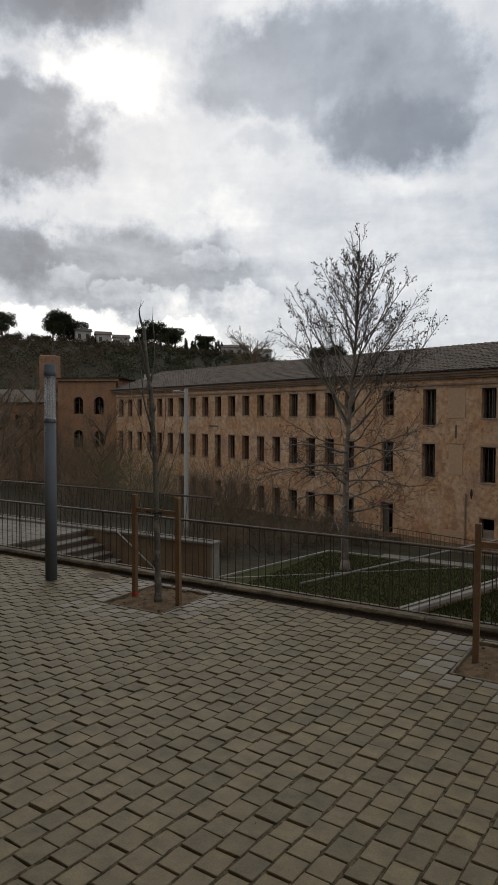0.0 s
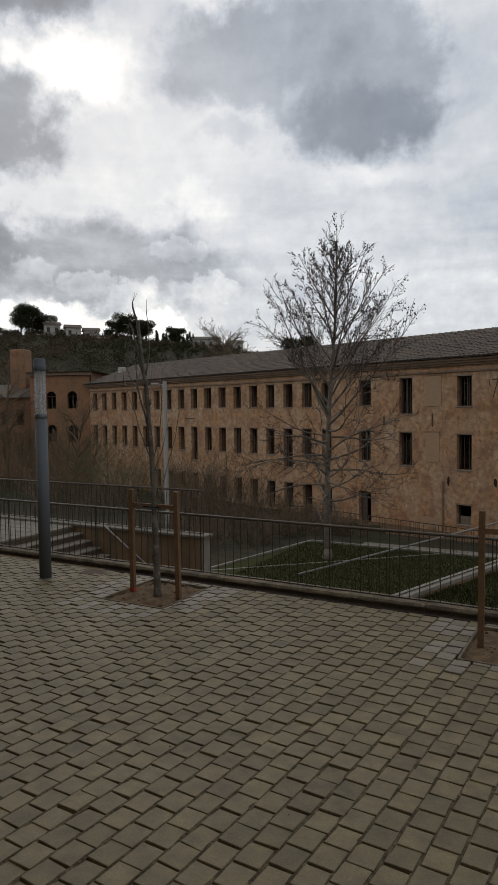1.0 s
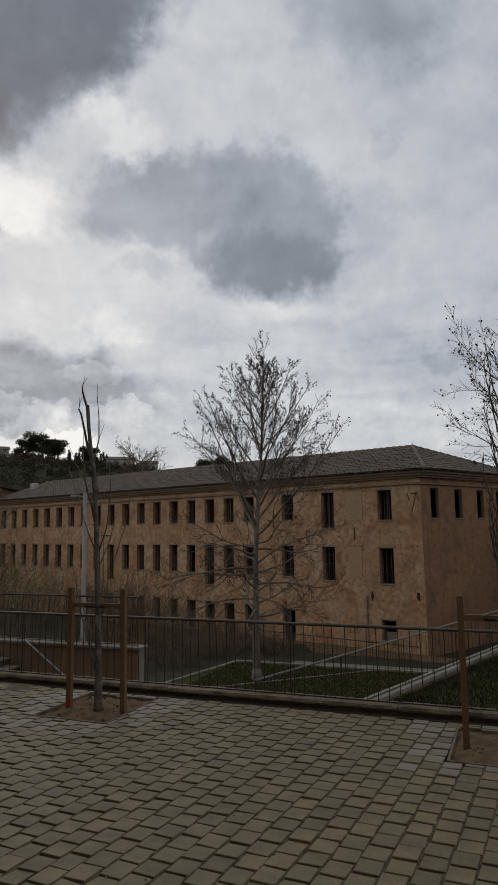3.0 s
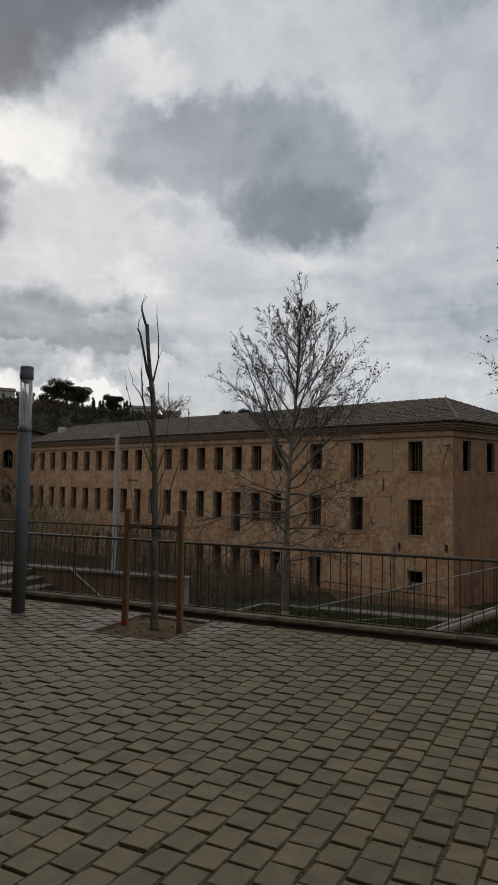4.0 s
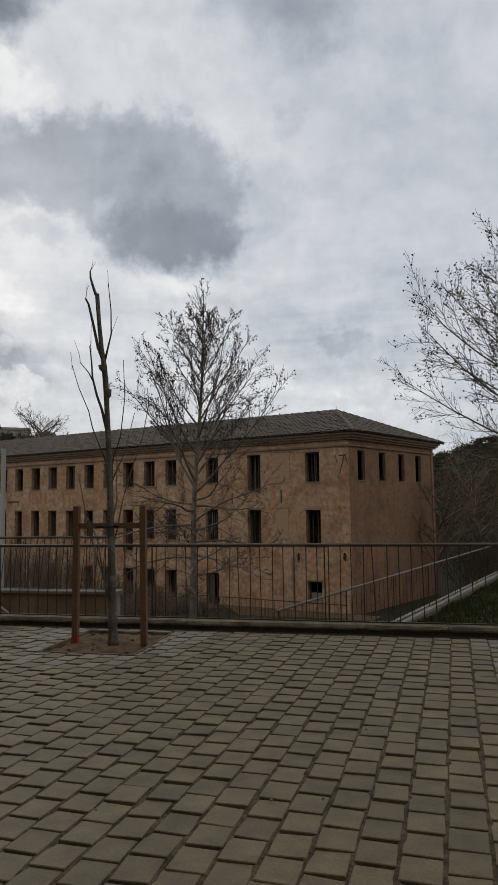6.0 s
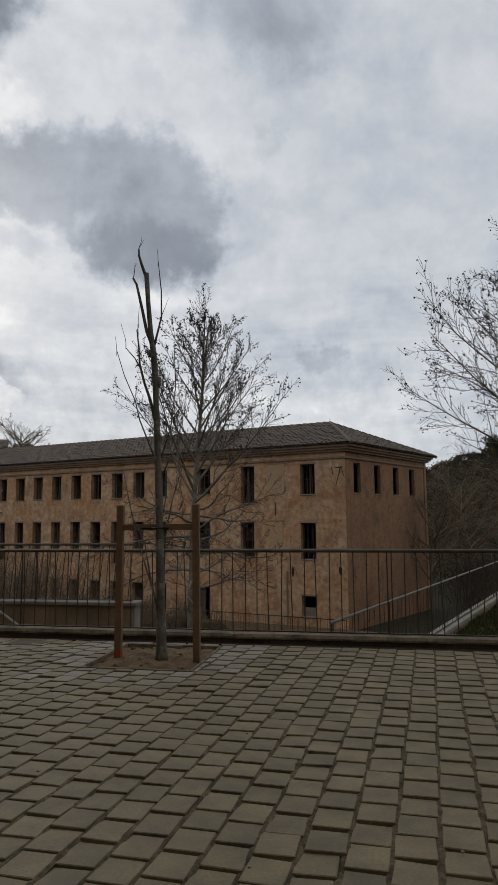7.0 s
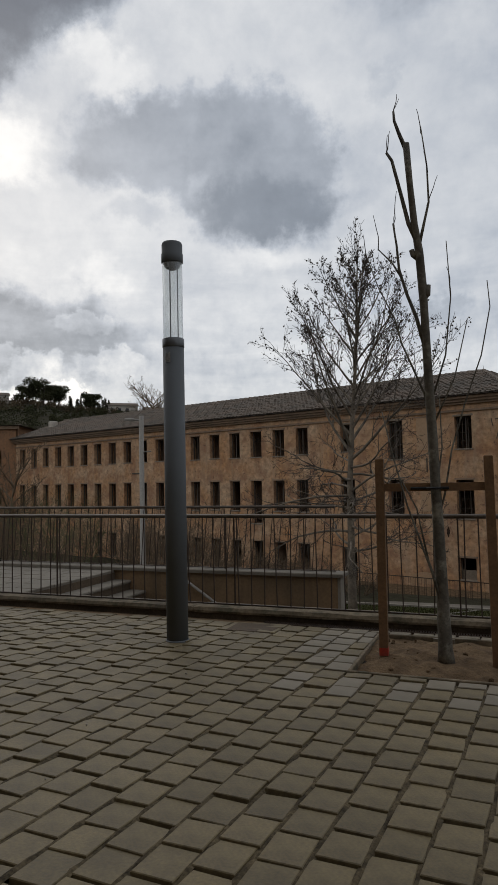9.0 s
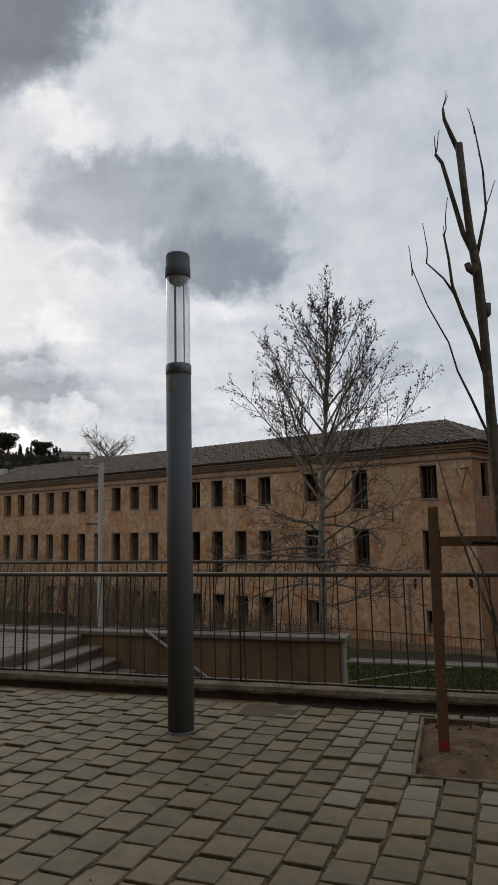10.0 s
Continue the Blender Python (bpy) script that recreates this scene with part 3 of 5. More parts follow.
part("edging_strip", Build().slab(0, 11.2, -0.05, 0.05, -4.2, -3.95, 0.01, m45), M["pale_edge"], edging)


# ---- railings ----
def railing(label, at, length, height, z0, spacing, group, rail_mat, post_every=2.48, rail_r=0.024, bar_r=0.0072, lean=0.0, end_post=True):
    """A tubular top rail, a flat bottom rail, posts and thin bars, along local x."""
    t = thing("railing", label, "railing", at, group)
    part("top_rail", Build().tube([(0, 0, z0 + height), (length, 0, z0 + height)], [rail_r] * 2, 10), rail_mat, t, "worn tubular top rail", smooth=True)
    part("bottom_rail", Build().box(0, length, -0.012, 0.012, z0 + 0.012, z0 + 0.026), M["rail"], t)
    n = int(length / post_every)
    pm = Build().box(-0.0075, 0.0075, -0.0075, 0.0075, z0 - 0.02, z0 + height - 0.015).mesh("post", M["rail"])
    for k in range(n + 1):
        part("post", pm, None, t, at=pose(min(0.05 + k * post_every, length - 0.03), 0, 0))
    bm_ = Build().tube([(0, 0, z0 + 0.02), (0, 0, z0 + height - 0.015)], [bar_r] * 2, 6).mesh("bar", M["rail"])
    r = random.Random(int(length * 100))
    for k in range(int(length / spacing)):
        part("bar", bm_, None, t, at=pose(0.1 + k * spacing, 0, 0, 0, r.gauss(0, 0.8) + lean, 0))
    return t


railing("rusty metal railing with thin bars on the stone kerb", pose(-15, 9.55, 0), 26, 1.03, 0.11, 0.155, "plaza railings", M["rail_top"])
railing("rusty metal railing on the coping beside the steps", pose(-21.5, 12.80, 0), 16.85, 1.04, 0.06, 0.15, "plaza railings", M["rail_top"], lean=5.5)
railing("metal railing along the grassy terrace edge", TERR @ pose(0.14, 0.35, 0, 0, 0, 90), 33, 0.97, -0.79, 0.24, "garden railings", M["pipe"], rail_r=0.02, bar_r=0.0045)
BASE = pose(-4.76, 40.88, 0, 0, 0, -18.1)
forecourt = part("forecourt", Build().box(-11.2, 4.6, -3.62, -0.03, -6.2, -4.76), M["soil"], at=BASE)
tagged(forecourt, "earth strip with a pale kerb along the factory front", "forecourt", kind="structure")
part("kerb_line", Build().slab(-11.2, 4.6, -3.75, -3.25, -5.6, -4.735, 0.02), M["pale_edge"], forecourt, "pale concrete kerb under the thin railing")
railing("thin metal railing in front of the old factory", BASE @ pose(-10.5, -3.4, 0), 14.5, 1.0, -4.72, 0.16, "garden railings", M["rail"], bar_r=0.009)


# ---- old factory ----
def pierced(b, p0, way, length, z0, z1, holes, thick, inner):
    """A wall of the given thickness from p0 along way, with rectangular holes (a, b, z, z) through it."""
    p0, way = Vector(p0), Vector(way).normalized()
    inner = Vector(inner).normalized() * thick
    us = sorted({0.0, length, *[h[0] for h in holes], *[h[1] for h in holes]})
    zs = sorted({z0, z1, *[h[2] for h in holes], *[h[3] for h in holes]})
    for a, c in zip(us, us[1:]):
        for e, g in zip(zs, zs[1:]):
            mu, mz = (a + c) / 2, (e + g) / 2
            if any(h[0] < mu < h[1] and h[2] < mz < h[3] for h in holes):
                continue
            q = [p0 + way * a + Vector((0, 0, e)), p0 + way * c + Vector((0, 0, e)), p0 + way * c + Vector((0, 0, g)), p0 + way * a + Vector((0, 0, g))]
            b.add(q, [(0, 1, 2, 3)])
            b.add([v + inner for v in q], [(3, 2, 1, 0)])
    for h in holes:
        q = [p0 + way * h[i] + Vector((0, 0, h[j])) for i, j in ((0, 2), (1, 2), (1, 3), (0, 3))]
        r = [v + inner for v in q]
        b.add(q + r, [(0, 4, 5, 1), (1, 5, 6, 2), (2, 6, 7, 3), (3, 7, 4, 0)])


factory = thing("factory_building", "long derelict ochre factory with empty windows and tiled roof", "building", BASE)
LEFT, RIGHT, DEEP = -44.7, 2.9, 11.5
FLOORZ = -6.0
wins = [(0.0, 0.96, 3.00, 4.80, "tall"), (-0.02, 0.97, -0.86, 1.28, "tall"), (-0.02, 0.95, -4.2, -3.0, "low"),
        (-4.14, -3.17, 2.55, 4.83, "tall"), (-4.15, -3.19, -0.80, 1.34, "tall"),
        (-7.40, -6.42, 3.15, 4.83, "tall"), (-7.45, -6.46, -0.65, 1.40, "tall"), (-7.50, -6.44, -4.85, -2.75, "door")]
rw = random.Random(9)
for k in range(18):
    u = -10.83 - 1.941 * k
    wd = 0.95 + rw.uniform(-0.03, 0.03)
    wins.append((u, u + wd, 3.12 + rw.uniform(-0.05, 0.05), 4.83, "tall"))
    low = -0.62 if k not in (2, 8) else -1.5
    wins.append((u, u + wd * 0.96, low + rw.uniform(-0.05, 0.05), 1.42, "tall"))
    if k < 12:
        wins.append((u, u + wd * 0.98, -4.62 + (0.0 if k != 1 else -0.25), -2.70, "tall"))
holes = [(w[0] - LEFT, w[1] - LEFT, w[2], w[3]) for w in wins]
front = Build()
pierced(front, (LEFT, 0, 0), (1, 0, 0), RIGHT - LEFT, FLOORZ, 5.45, holes, 0.55, (0, 1, 0))
part("wall", front, M["stucco"], factory, "ochre stucco front, peeling and stained", weld=True)
SWAY = Vector((math.sin(radians(8.9)), math.cos(radians(8.9)), 0))
side_holes = [(s, s + 0.85, 3.05, 4.85) for s in (1.0, 3.62, 6.25, 8.75)]
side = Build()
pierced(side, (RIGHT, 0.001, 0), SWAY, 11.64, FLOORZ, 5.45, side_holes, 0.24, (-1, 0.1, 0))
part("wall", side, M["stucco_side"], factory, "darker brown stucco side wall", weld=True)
END = Vector((RIGHT, 0, 0)) + SWAY * 11.64
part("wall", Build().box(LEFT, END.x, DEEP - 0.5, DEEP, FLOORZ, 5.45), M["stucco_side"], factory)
for z in (-4.9, -1.55, 2.05, 5.30):
    part("floor_slab", Build().box(LEFT + 0.3, RIGHT - 0.56, 0.56, DEEP - 0.5, z - 0.25, z), M["inside"], factory)
part("inner_wall", Build().box(LEFT + 0.3, RIGHT - 0.6, 2.6, 2.8, FLOORZ, 5.05), M["inside"], factory)
for k in range(9):
    part("partition", Build().box(-42 + k * 4.85 - 0.1, -42 + k * 4.85 + 0.1, 0.56, 2.59, FLOORZ, 5.05), M["inside"], factory)
# cornice in three steps, string course
for out, z0, z1 in ((0.10, 5.05, 5.16), (0.18, 5.45, 5.58), (0.32, 5.58, 5.72), (0.45, 5.72, 5.86)):
    ins = 0.0 if z0 < 5.4 else -0.5
    pts = [(LEFT, -out), (RIGHT + out, -out), (END.x + out, DEEP + out), (END.x - 0.5, DEEP + out)]
    back_ = [(LEFT, 0.0 - ins - 0.002), (RIGHT + ins - 0.0, 0.0 - ins - 0.002), (END.x + ins, DEEP - 0.5), (END.x - 0.6, DEEP - 0.5)]
    vs = [Vector((p[0], p[1], z)) for z in (z0, z1) for p in pts + back_]
    fs = []
    for i in range(3):
        fs += [(i, i + 1, 9 + i, 8 + i), (8 + i, 9 + i, 13 + i, 12 + i), (i + 1, i, 4 + i, 5 + i)]
    fs.append((0, 8, 12, 4))
    part("cornice" if z0 > 5.4 else "string_course", Build().add(vs, fs), M["cornice"], factory, "plaster moulding with dark water stains")


def tiled(b, a0, a1, c0, c1, pitch=0.30, course=0.42, swell=0.055):
    """Courses of half-round tiles from the eave a0-a1 up to the ridge c0-c1."""
    a0, a1, c0, c1 = map(Vector, (a0, a1, c0, c1))
    e = (a1 - a0).normalized()
    lo0, lo1, hi0, hi1 = 0.0, (c0 - a0).dot(e), (a1 - a0).length, (c1 - a0).dot(e)
    climb = (c0 - a0) - e * lo1
    n = climb.cross(e).normalized()
    if n.z < 0:
        n = -n
    rows = max(int(climb.length / course), 1)
    r = random.Random(3)
    cols = int(hi0 / pitch) + 1
    step = [(0.0, 0.0), (0.25, 0.8), (0.5, 1.0), (0.75, 0.8)]
    for k in range(rows):
        f0, f1 = k / rows, min((k + 1.12) / rows, 1.0)
        for cidx in range(cols):
            off, jit = r.uniform(-0.012, 0.022), r.uniform(-0.02, 0.02) * climb.length / rows
            base = len(b.v)
            pts = []
            for j in range(5):
                s, h = step[j] if j < 4 else (1.0, 0.0)
                u = (cidx + s * 0.94) * pitch
                for f, lift in ((f0, 0.04), (f1, 0.0)):
                    l, hgh = lo0 + (lo1 - lo0) * f, hi0 + (hi1 - hi0) * f
                    uu = min(max(u, l), hgh)
                    pts.append(a0 + e * uu + climb * f - climb.normalized() * (jit if f == f0 and k else 0) + n * (h * swell + lift + off))
            if (pts[8] - pts[0]).length < 0.02 and (pts[9] - pts[1]).length < 0.02:
                continue
            b.v.extend(pts)
            b.f.extend([(base + 2 * j, base + 2 * j + 2, base + 2 * j + 3, base + 2 * j + 1) for j in range(4)])
            b.f.append((base, base + 2, base + 4, base + 6, base + 8))


EZ, RZ = 5.90, 8.10
eA, eB, eC = (LEFT - 0.2, -0.62, EZ), (RIGHT + 0.62, -0.62, EZ), (END.x + 0.62, DEEP + 0.6, EZ)
rA, rB = (LEFT - 0.2, 5.9, RZ), (-0.45, 6.1, RZ)
deck = Build()
dz = Vector((0, 0, -0.02))
deck.add([Vector(p) + dz for p in (eA, eB, rB, rA)], [(0, 1, 2, 3)])
deck.add([Vector(p) + dz for p in (eB, eC, rB)], [(0, 1, 2)])
deck.add([Vector(p) + dz for p in (eC, (LEFT - 0.2, DEEP + 0.6, EZ), rA, rB)], [(0, 1, 2, 3)])
deck.add([Vector(p) + dz for p in (eA, eB, eC, (LEFT - 0.2, DEEP + 0.6, EZ))], [(3, 2, 1, 0)])
roof = part("roof", deck, M["tile"], factory, "weathered grey-brown clay tile roof with a hipped end")
tl = Build()
tiled(tl, eA, eB, rA, rB)
tagged(part("tiles", tl, M["tile"], roof), kind="stuff")
tl = Build()
tiled(tl, eB, eC, rB, (rB[0] + 0.001, rB[1] + 0.001, RZ))
tagged(part("tiles", tl, M["tile"], roof), kind="stuff")
cap = Build()
for p, q in ((rA, rB), (rB, eB), (rB, eC)):
    p, q = Vector(p), Vector(q)
    n = int((q - p).length / 0.5)
    for k in range(n):
        a, c = p + (q - p) * (k / n), p + (q - p) * ((k + 1.1) / n)
        cap.tube([a + Vector((0, 0, 0.03)), c + Vector((0, 0, 0.0))], [0.13, 0.11], 8)
tagged(part("ridge_tiles", cap, M["tile"], roof, smooth=True), kind="stuff")
part("rod", Build().tube([(rB[0], rB[1], RZ), (rB[0], rB[1], RZ + 0.35)], [0.02, 0.015], 5), M["frame"], roof)
part("rod", Build().tube([(-9.0, 5.95, RZ), (-9.0, 5.95, RZ + 0.4)], [0.02, 0.015], 5), M["frame"], roof)
part("chimney", Build().slab(-43.5, -42.8, 3.0, 3.6, 6.6, 7.8, 0.05), M["house"], roof, "pale rendered chimney")

# windows: a timber frame set back in each opening, sill and, in a few, hanging bars
r = random.Random(21)
for u0, u1, z0, z1, kind in wins:
    w, h = u1 - u0, z1 - z0
    win = part("door" if kind == "door" else "window", Build().box(-w / 2, -w / 2 + 0.07, 0.30, 0.38, 0, h).box(w / 2 - 0.07, w / 2, 0.30, 0.38, 0, h)
               .box(-w / 2 + 0.07, w / 2 - 0.07, 0.30, 0.38, h - 0.08, h), M["frame"], factory, at=pose((u0 + u1) / 2, 0, z0))
    if kind != "door":
        part("sill", Build().slab(-w / 2 - 0.06, w / 2 + 0.06, -0.05, 0.30, -0.07, 0.002, 0.012), M["sill"], win)
        part("lintel", Build().box(-w / 2 - 0.09, w / 2 + 0.09, -0.012, 0.0, h, h + 0.10), M["sill"] if u0 > -9 and z0 > 2 else M["cornice"], win)
    else:
        part("leaf", Build().box(-w / 2 + 0.08, -0.02, 0.32, 0.36, 0.02, h - 0.1), M["frame"], win)
    if kind == "tall" and r.random() < 0.55:
        x = r.uniform(-0.12, 0.12)
        part("mullion", Build().box(x - 0.03, x + 0.03, 0.31, 0.37, 0, h - 0.08), M["frame"], win)
    if kind == "tall" and u0 > -9:
        bars = Build()
        for q in (0.25, 0.5, 0.75):
            bars.box(-w / 2 + 0.071, w / 2 - 0.071, 0.325, 0.355, h * q - 0.014, h * q + 0.014)
        for q in (-0.17, 0.17):
            bars.box(q * w - 0.014, q * w + 0.014, 0.322, 0.352, 0.0, h - 0.081)
        part("sash", bars, M["frame"], win, "rusty window lattice without glass")
    if kind == "low":
        part("board", Build().box(-w / 2 + 0.08, w / 2 - 0.08, 0.33, 0.36, 0, h * 0.42), M["sill"], win)
for s, s2, z0, z1 in side_holes:
    c = Vector((RIGHT, 0, 0)) + SWAY * ((s + s2) / 2)
    win = part("window", Build().box(-0.425, -0.37, 0.14, 0.2, 0, z1 - z0).box(0.37, 0.425, 0.14, 0.2, 0, z1 - z0).box(-0.37, 0.37, 0.14, 0.2, z1 - z0 - 0.08, z1 - z0),
               M["frame"], factory, at=pose(c.x, c.y, z0, 0, 0, 90 - 8.9))
    part("sill", Build().slab(-0.47, 0.47, -0.05, 0.14, -0.07, 0.0, 0.01), M["sill"], win)
# walled-up openings, a shallow arch, pipe, painted marks
for u0, u1, z0, z1 in ((-2.28, -1.05, 3.0, 4.88), (-2.15, -1.2, -0.5, 1.38)):
    blind = part("blocked_window", Build().box(u0, u1, -0.03, -0.004, z0, z1), M["blind"], factory, "walled-up window, ochre stucco")
    part("lintel", Build().box(u0 - 0.1, u1 + 0.1, -0.05, -0.004, z1 + 0.004, z1 + 0.06), M["cornice"], blind)
arch = Build()
for k in range(12):
    a0, a1 = math.pi * k / 12, math.pi * (k + 1) / 12
    arch.add([Vector((-2.0 + rr * math.cos(a), -0.03, -4.6 + 0.62 * rr * math.sin(a))) for rr, a in ((0.95, a0), (1.08, a0), (1.08, a1), (0.95, a1))], [(0, 1, 2, 3)])
    arch.add([Vector((-2.0 + 0.95 * math.cos(a), -0.012, -4.6 + 0.589 * math.sin(a))) for a in (a0, a1)] + [Vector((-2.0, -0.012, -4.6))], [(0, 1, 2)])
part("blocked_arch", arch, M["blind"], factory)
part("downpipe", Build().tube([(-0.95, -0.06, -4.8), (-0.95, -0.06, -1.6)], [0.05, 0.05], 8), M["cornice"], factory)
# flat ragged plates drawn as holes, their dark depth put into the colour
for nu, nz_ in ((-0.57, -1.6), (2.47, -1.5)):
    ragged_ = [Vector((nu + 0.13 * q * math.cos(a), -0.012, nz_ + 0.30 * q * math.sin(a))) for a, q in [(2 * math.pi * k / 14, 0.8 + 0.4 * noise.noise((k * 0.9, nu, 0))) for k in range(14)]]
    part("niche", Build().add(ragged_ + [v + Vector((0, 0.008, 0)) for v in ragged_], [tuple(range(14))] + [(i, (i + 1) % 14, 14 + (i + 1) % 14, 14 + i) for i in range(14)]), M["niche"], factory, "flat dark patch drawn as a hole in the stucco")
part("bracket", Build().box(-1.72, -1.66, -0.05, -0.004, 1.75, 2.55), M["frame"], factory, "rusty wall anchor")
part("bracket", Build().box(-5.35, -5.29, -0.05, -0.004, 1.75, 2.45), M["frame"], factory)
part("bracket", Build().box(-27.2, -25.9, -0.05, -0.004, 2.15, 2.25), M["frame"], factory)
mark = Build()
for (ax, az), (bx, bz) in (((2.05, 4.55), (2.12, 4.15)), ((2.25, 4.5), (2.75, 4.55)), ((2.6, 4.5), (2.3, 3.45)), ((2.65, 4.5), (2.85, 3.9))):
    mark.tube([(ax, -0.012, az), (bx, -0.012, bz)], [0.03, 0.03], 4)
part("paint_mark", mark, M["frame"], factory, "dark painted strokes on the corner")

# end tower with arched windows, joined to the long front
TOW = BASE @ pose(LEFT + 0.2, 0.0, 0, 0, 0, 42)
tower = thing("tower_building", "brown rendered end block with arched windows", "building", TOW)
tw = Build()
th = [(c - 0.55, c + 0.55, z, z + 1.9) for c in (4.4, 2.0) for z in (3.3, -0.4)]
pierced(tw, (0, 0, 0), (-1, 0, 0), 6.8, FLOORZ, 7.3, th, 0.5, (0, 1, 0))
tw.box(-6.8, -6.3, 0.5, 9, FLOORZ, 7.3).box(-0.5, 0, 0.5, 9, FLOORZ, 7.3).box(-6.3, -0.5, 8.5, 9, FLOORZ, 7.3)
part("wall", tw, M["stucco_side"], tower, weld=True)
part("floor_slab", Build().box(-6.3, -0.5, 0.5, 8.5, 2.2, 2.4), M["inside"], tower)
for c, zt in ((-4.4, 5.2), (-2.0, 5.2), (-4.4, 1.5), (-2.0, 1.5)):
    ring = Build()
    for k in range(10):
        a0, a1 = math.pi * k / 10, math.pi * (k + 1) / 10
        # spandrel fill that turns the square head into an arch
        for sgn in (1,):
            p0 = Vector((c + 0.55 * math.cos(a0), 0.02, zt - 0.55 + 0.55 * math.sin(a0)))
            p1 = Vector((c + 0.55 * math.cos(a1), 0.02, zt - 0.55 + 0.55 * math.sin(a1)))
            q0, q1 = Vector((p0.x, 0.02, zt)), Vector((p1.x, 0.02, zt))
            ring.add([p0, p1, q1, q0, p0 + Vector((0, 0.4, 0)), p1 + Vector((0, 0.4, 0))], [(0, 1, 2, 3), (0, 4, 5, 1)])
    win = part("window", ring, M["stucco_side"], tower)
    part("frame", Build().box(c - 0.03, c + 0.03, 0.25, 0.3, zt - 1.9, zt - 0.02).box(c - 0.54, c + 0.54, 0.25, 0.3, zt - 0.6, zt - 0.54), M["frame"], win)
part("roof", Build().add([Vector(v) for v in ((-7.4, -0.6, 7.3), (0.6, -0.6, 7.3), (0.6, 9.6, 7.3), (-7.4, 9.6, 7.3), (-3.4, 4.5, 7.55))],
                         [(0, 1, 4), (1, 2, 4), (2, 3, 4), (3, 0, 4), (3, 2, 1, 0)]), M["tile"], tower)
part("cornice", Build().box(-7.1, 0.3, -0.3, -0.002, 6.95, 7.28), M["cornice"], tower)
part("turret", Build().slab(-10.4, -8.6, 3.0, 4.8, 2.0, 10.2, 0.1), M["stucco_side"], tower, "brown stair turret over the roof")
# second range running towards the plaza, half hidden by trees
WING = TOW @ pose(-7.0, 1.0, 0, 0, 0, 12)
wing = thing("wing_building", "far brown range with rows of small windows", "building", WING)
ww = Build()
wh = [(1.0 + 1.6 * k, 1.8 + 1.6 * k, z, z + 1.7) for k in range(16) for z in (1.5, -2.3)]
pierced(ww, (0, 0, 0), (-1, 0, 0), 28, FLOORZ, 4.6, wh, 0.5, (0, 1, 0))
ww.box(-28, 0, 7.5, 8, FLOORZ, 4.6).box(-28, -27.5, 0.5, 7.5, FLOORZ, 4.6)
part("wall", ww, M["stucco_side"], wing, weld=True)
part("roof", Build().add([Vector(v) for v in ((-28.5, -0.5, 4.6), (0.3, -0.5, 4.6), (0.3, 8.5, 4.6), (-28.5, 8.5, 4.6), (-28.5, 4, 6.2), (0.3, 4, 6.2))],
                         [(0, 1, 5, 4), (2, 3, 4, 5), (1, 2, 5), (3, 0, 4), (3, 2, 1, 0)]), M["tile"], wing)
for a, c, z0, z1 in wh:
    part("window", Build().box(-c, -a, 0.3, 0.34, z0, z0 + 0.06).box(-(a + c) / 2 - 0.03, -(a + c) / 2 + 0.03, 0.3, 0.34, z0 + 0.06, z1), M["frame"], wing)


# ---- street furniture ----
lamp = thing("street_lamp", "dark grey column lamp with clear glass cylinder", "street lamp", pose(-5.14, 8.33, 0))
part("base_plate", Build().lathe(0, 0, ((0.116, -0.02), (0.116, 0.004), (0.108, 0.010)), 28), M["lamp"], lamp, smooth=False)
part("pole", Build().lathe(0, 0, ((0.106, 0.0), (0.106, 2.905)), 32), M["lamp"], lamp, smooth=True)
part("collar", Build().lathe(0, 0, ((0.107, 2.90), (0.110, 2.905), (0.110, 2.985), (0.103, 2.992)), 32), M["lamp_ring"], lamp, "lighter grey collar", smooth=True)
sleeve = Build().tube([(0, 0, 2.99), (0, 0, 3.76)], [0.101, 0.101], 40, caps=False)
outer_faces = len(sleeve.f)
sleeve.tube([(0, 0, 2.99), (0, 0, 3.76)], [0.097, 0.097], 40, caps=False)
sleeve.f[outer_faces:] = [f[::-1] for f in sleeve.f[outer_faces:]]
gl = part("glass_cylinder", sleeve, M["glass"], lamp, "clear glass tube", smooth=True)
gl.visible_shadow = False
for k in range(3):
    a = 2 * math.pi * k / 3 + 0.5
    part("rod", Build().tube([(0.05 * math.cos(a), 0.05 * math.sin(a), 2.98), (0.05 * math.cos(a), 0.05 * math.sin(a), 3.76)], [0.006] * 2, 6), M["lamp"], lamp)
part("reflector", Build().lathe(0, 0, ((0.035, 3.70), (0.075, 3.725), (0.092, 3.765), (0.094, 3.78)), 28), M["lamp_ring"], lamp, smooth=True)
part("cap", Build().lathe(0, 0, ((0.106, 3.765), (0.110, 3.77), (0.110, 3.855), (0.105, 3.86), (0.105, 3.955), (0.097, 3.975)), 32), M["lamp"], lamp, "dark cylindrical cap", smooth=True)
st = Build()
for k in range(6):
    a0, a1 = -math.pi / 2 - 0.42 + 0.10 * k, -math.pi / 2 - 0.42 + 0.10 * (k + 1)
    st.add([Vector((0.1072 * math.cos(a), 0.1072 * math.sin(a), z)) for a, z in ((a0, 2.74), (a1, 2.74), (a1, 2.84 if k % 2 else 2.82), (a0, 2.84 if k % 3 else 2.80))], [(0, 1, 2, 3)])
part("sticker", st, M["sticker"], lamp, "torn pale sticker")

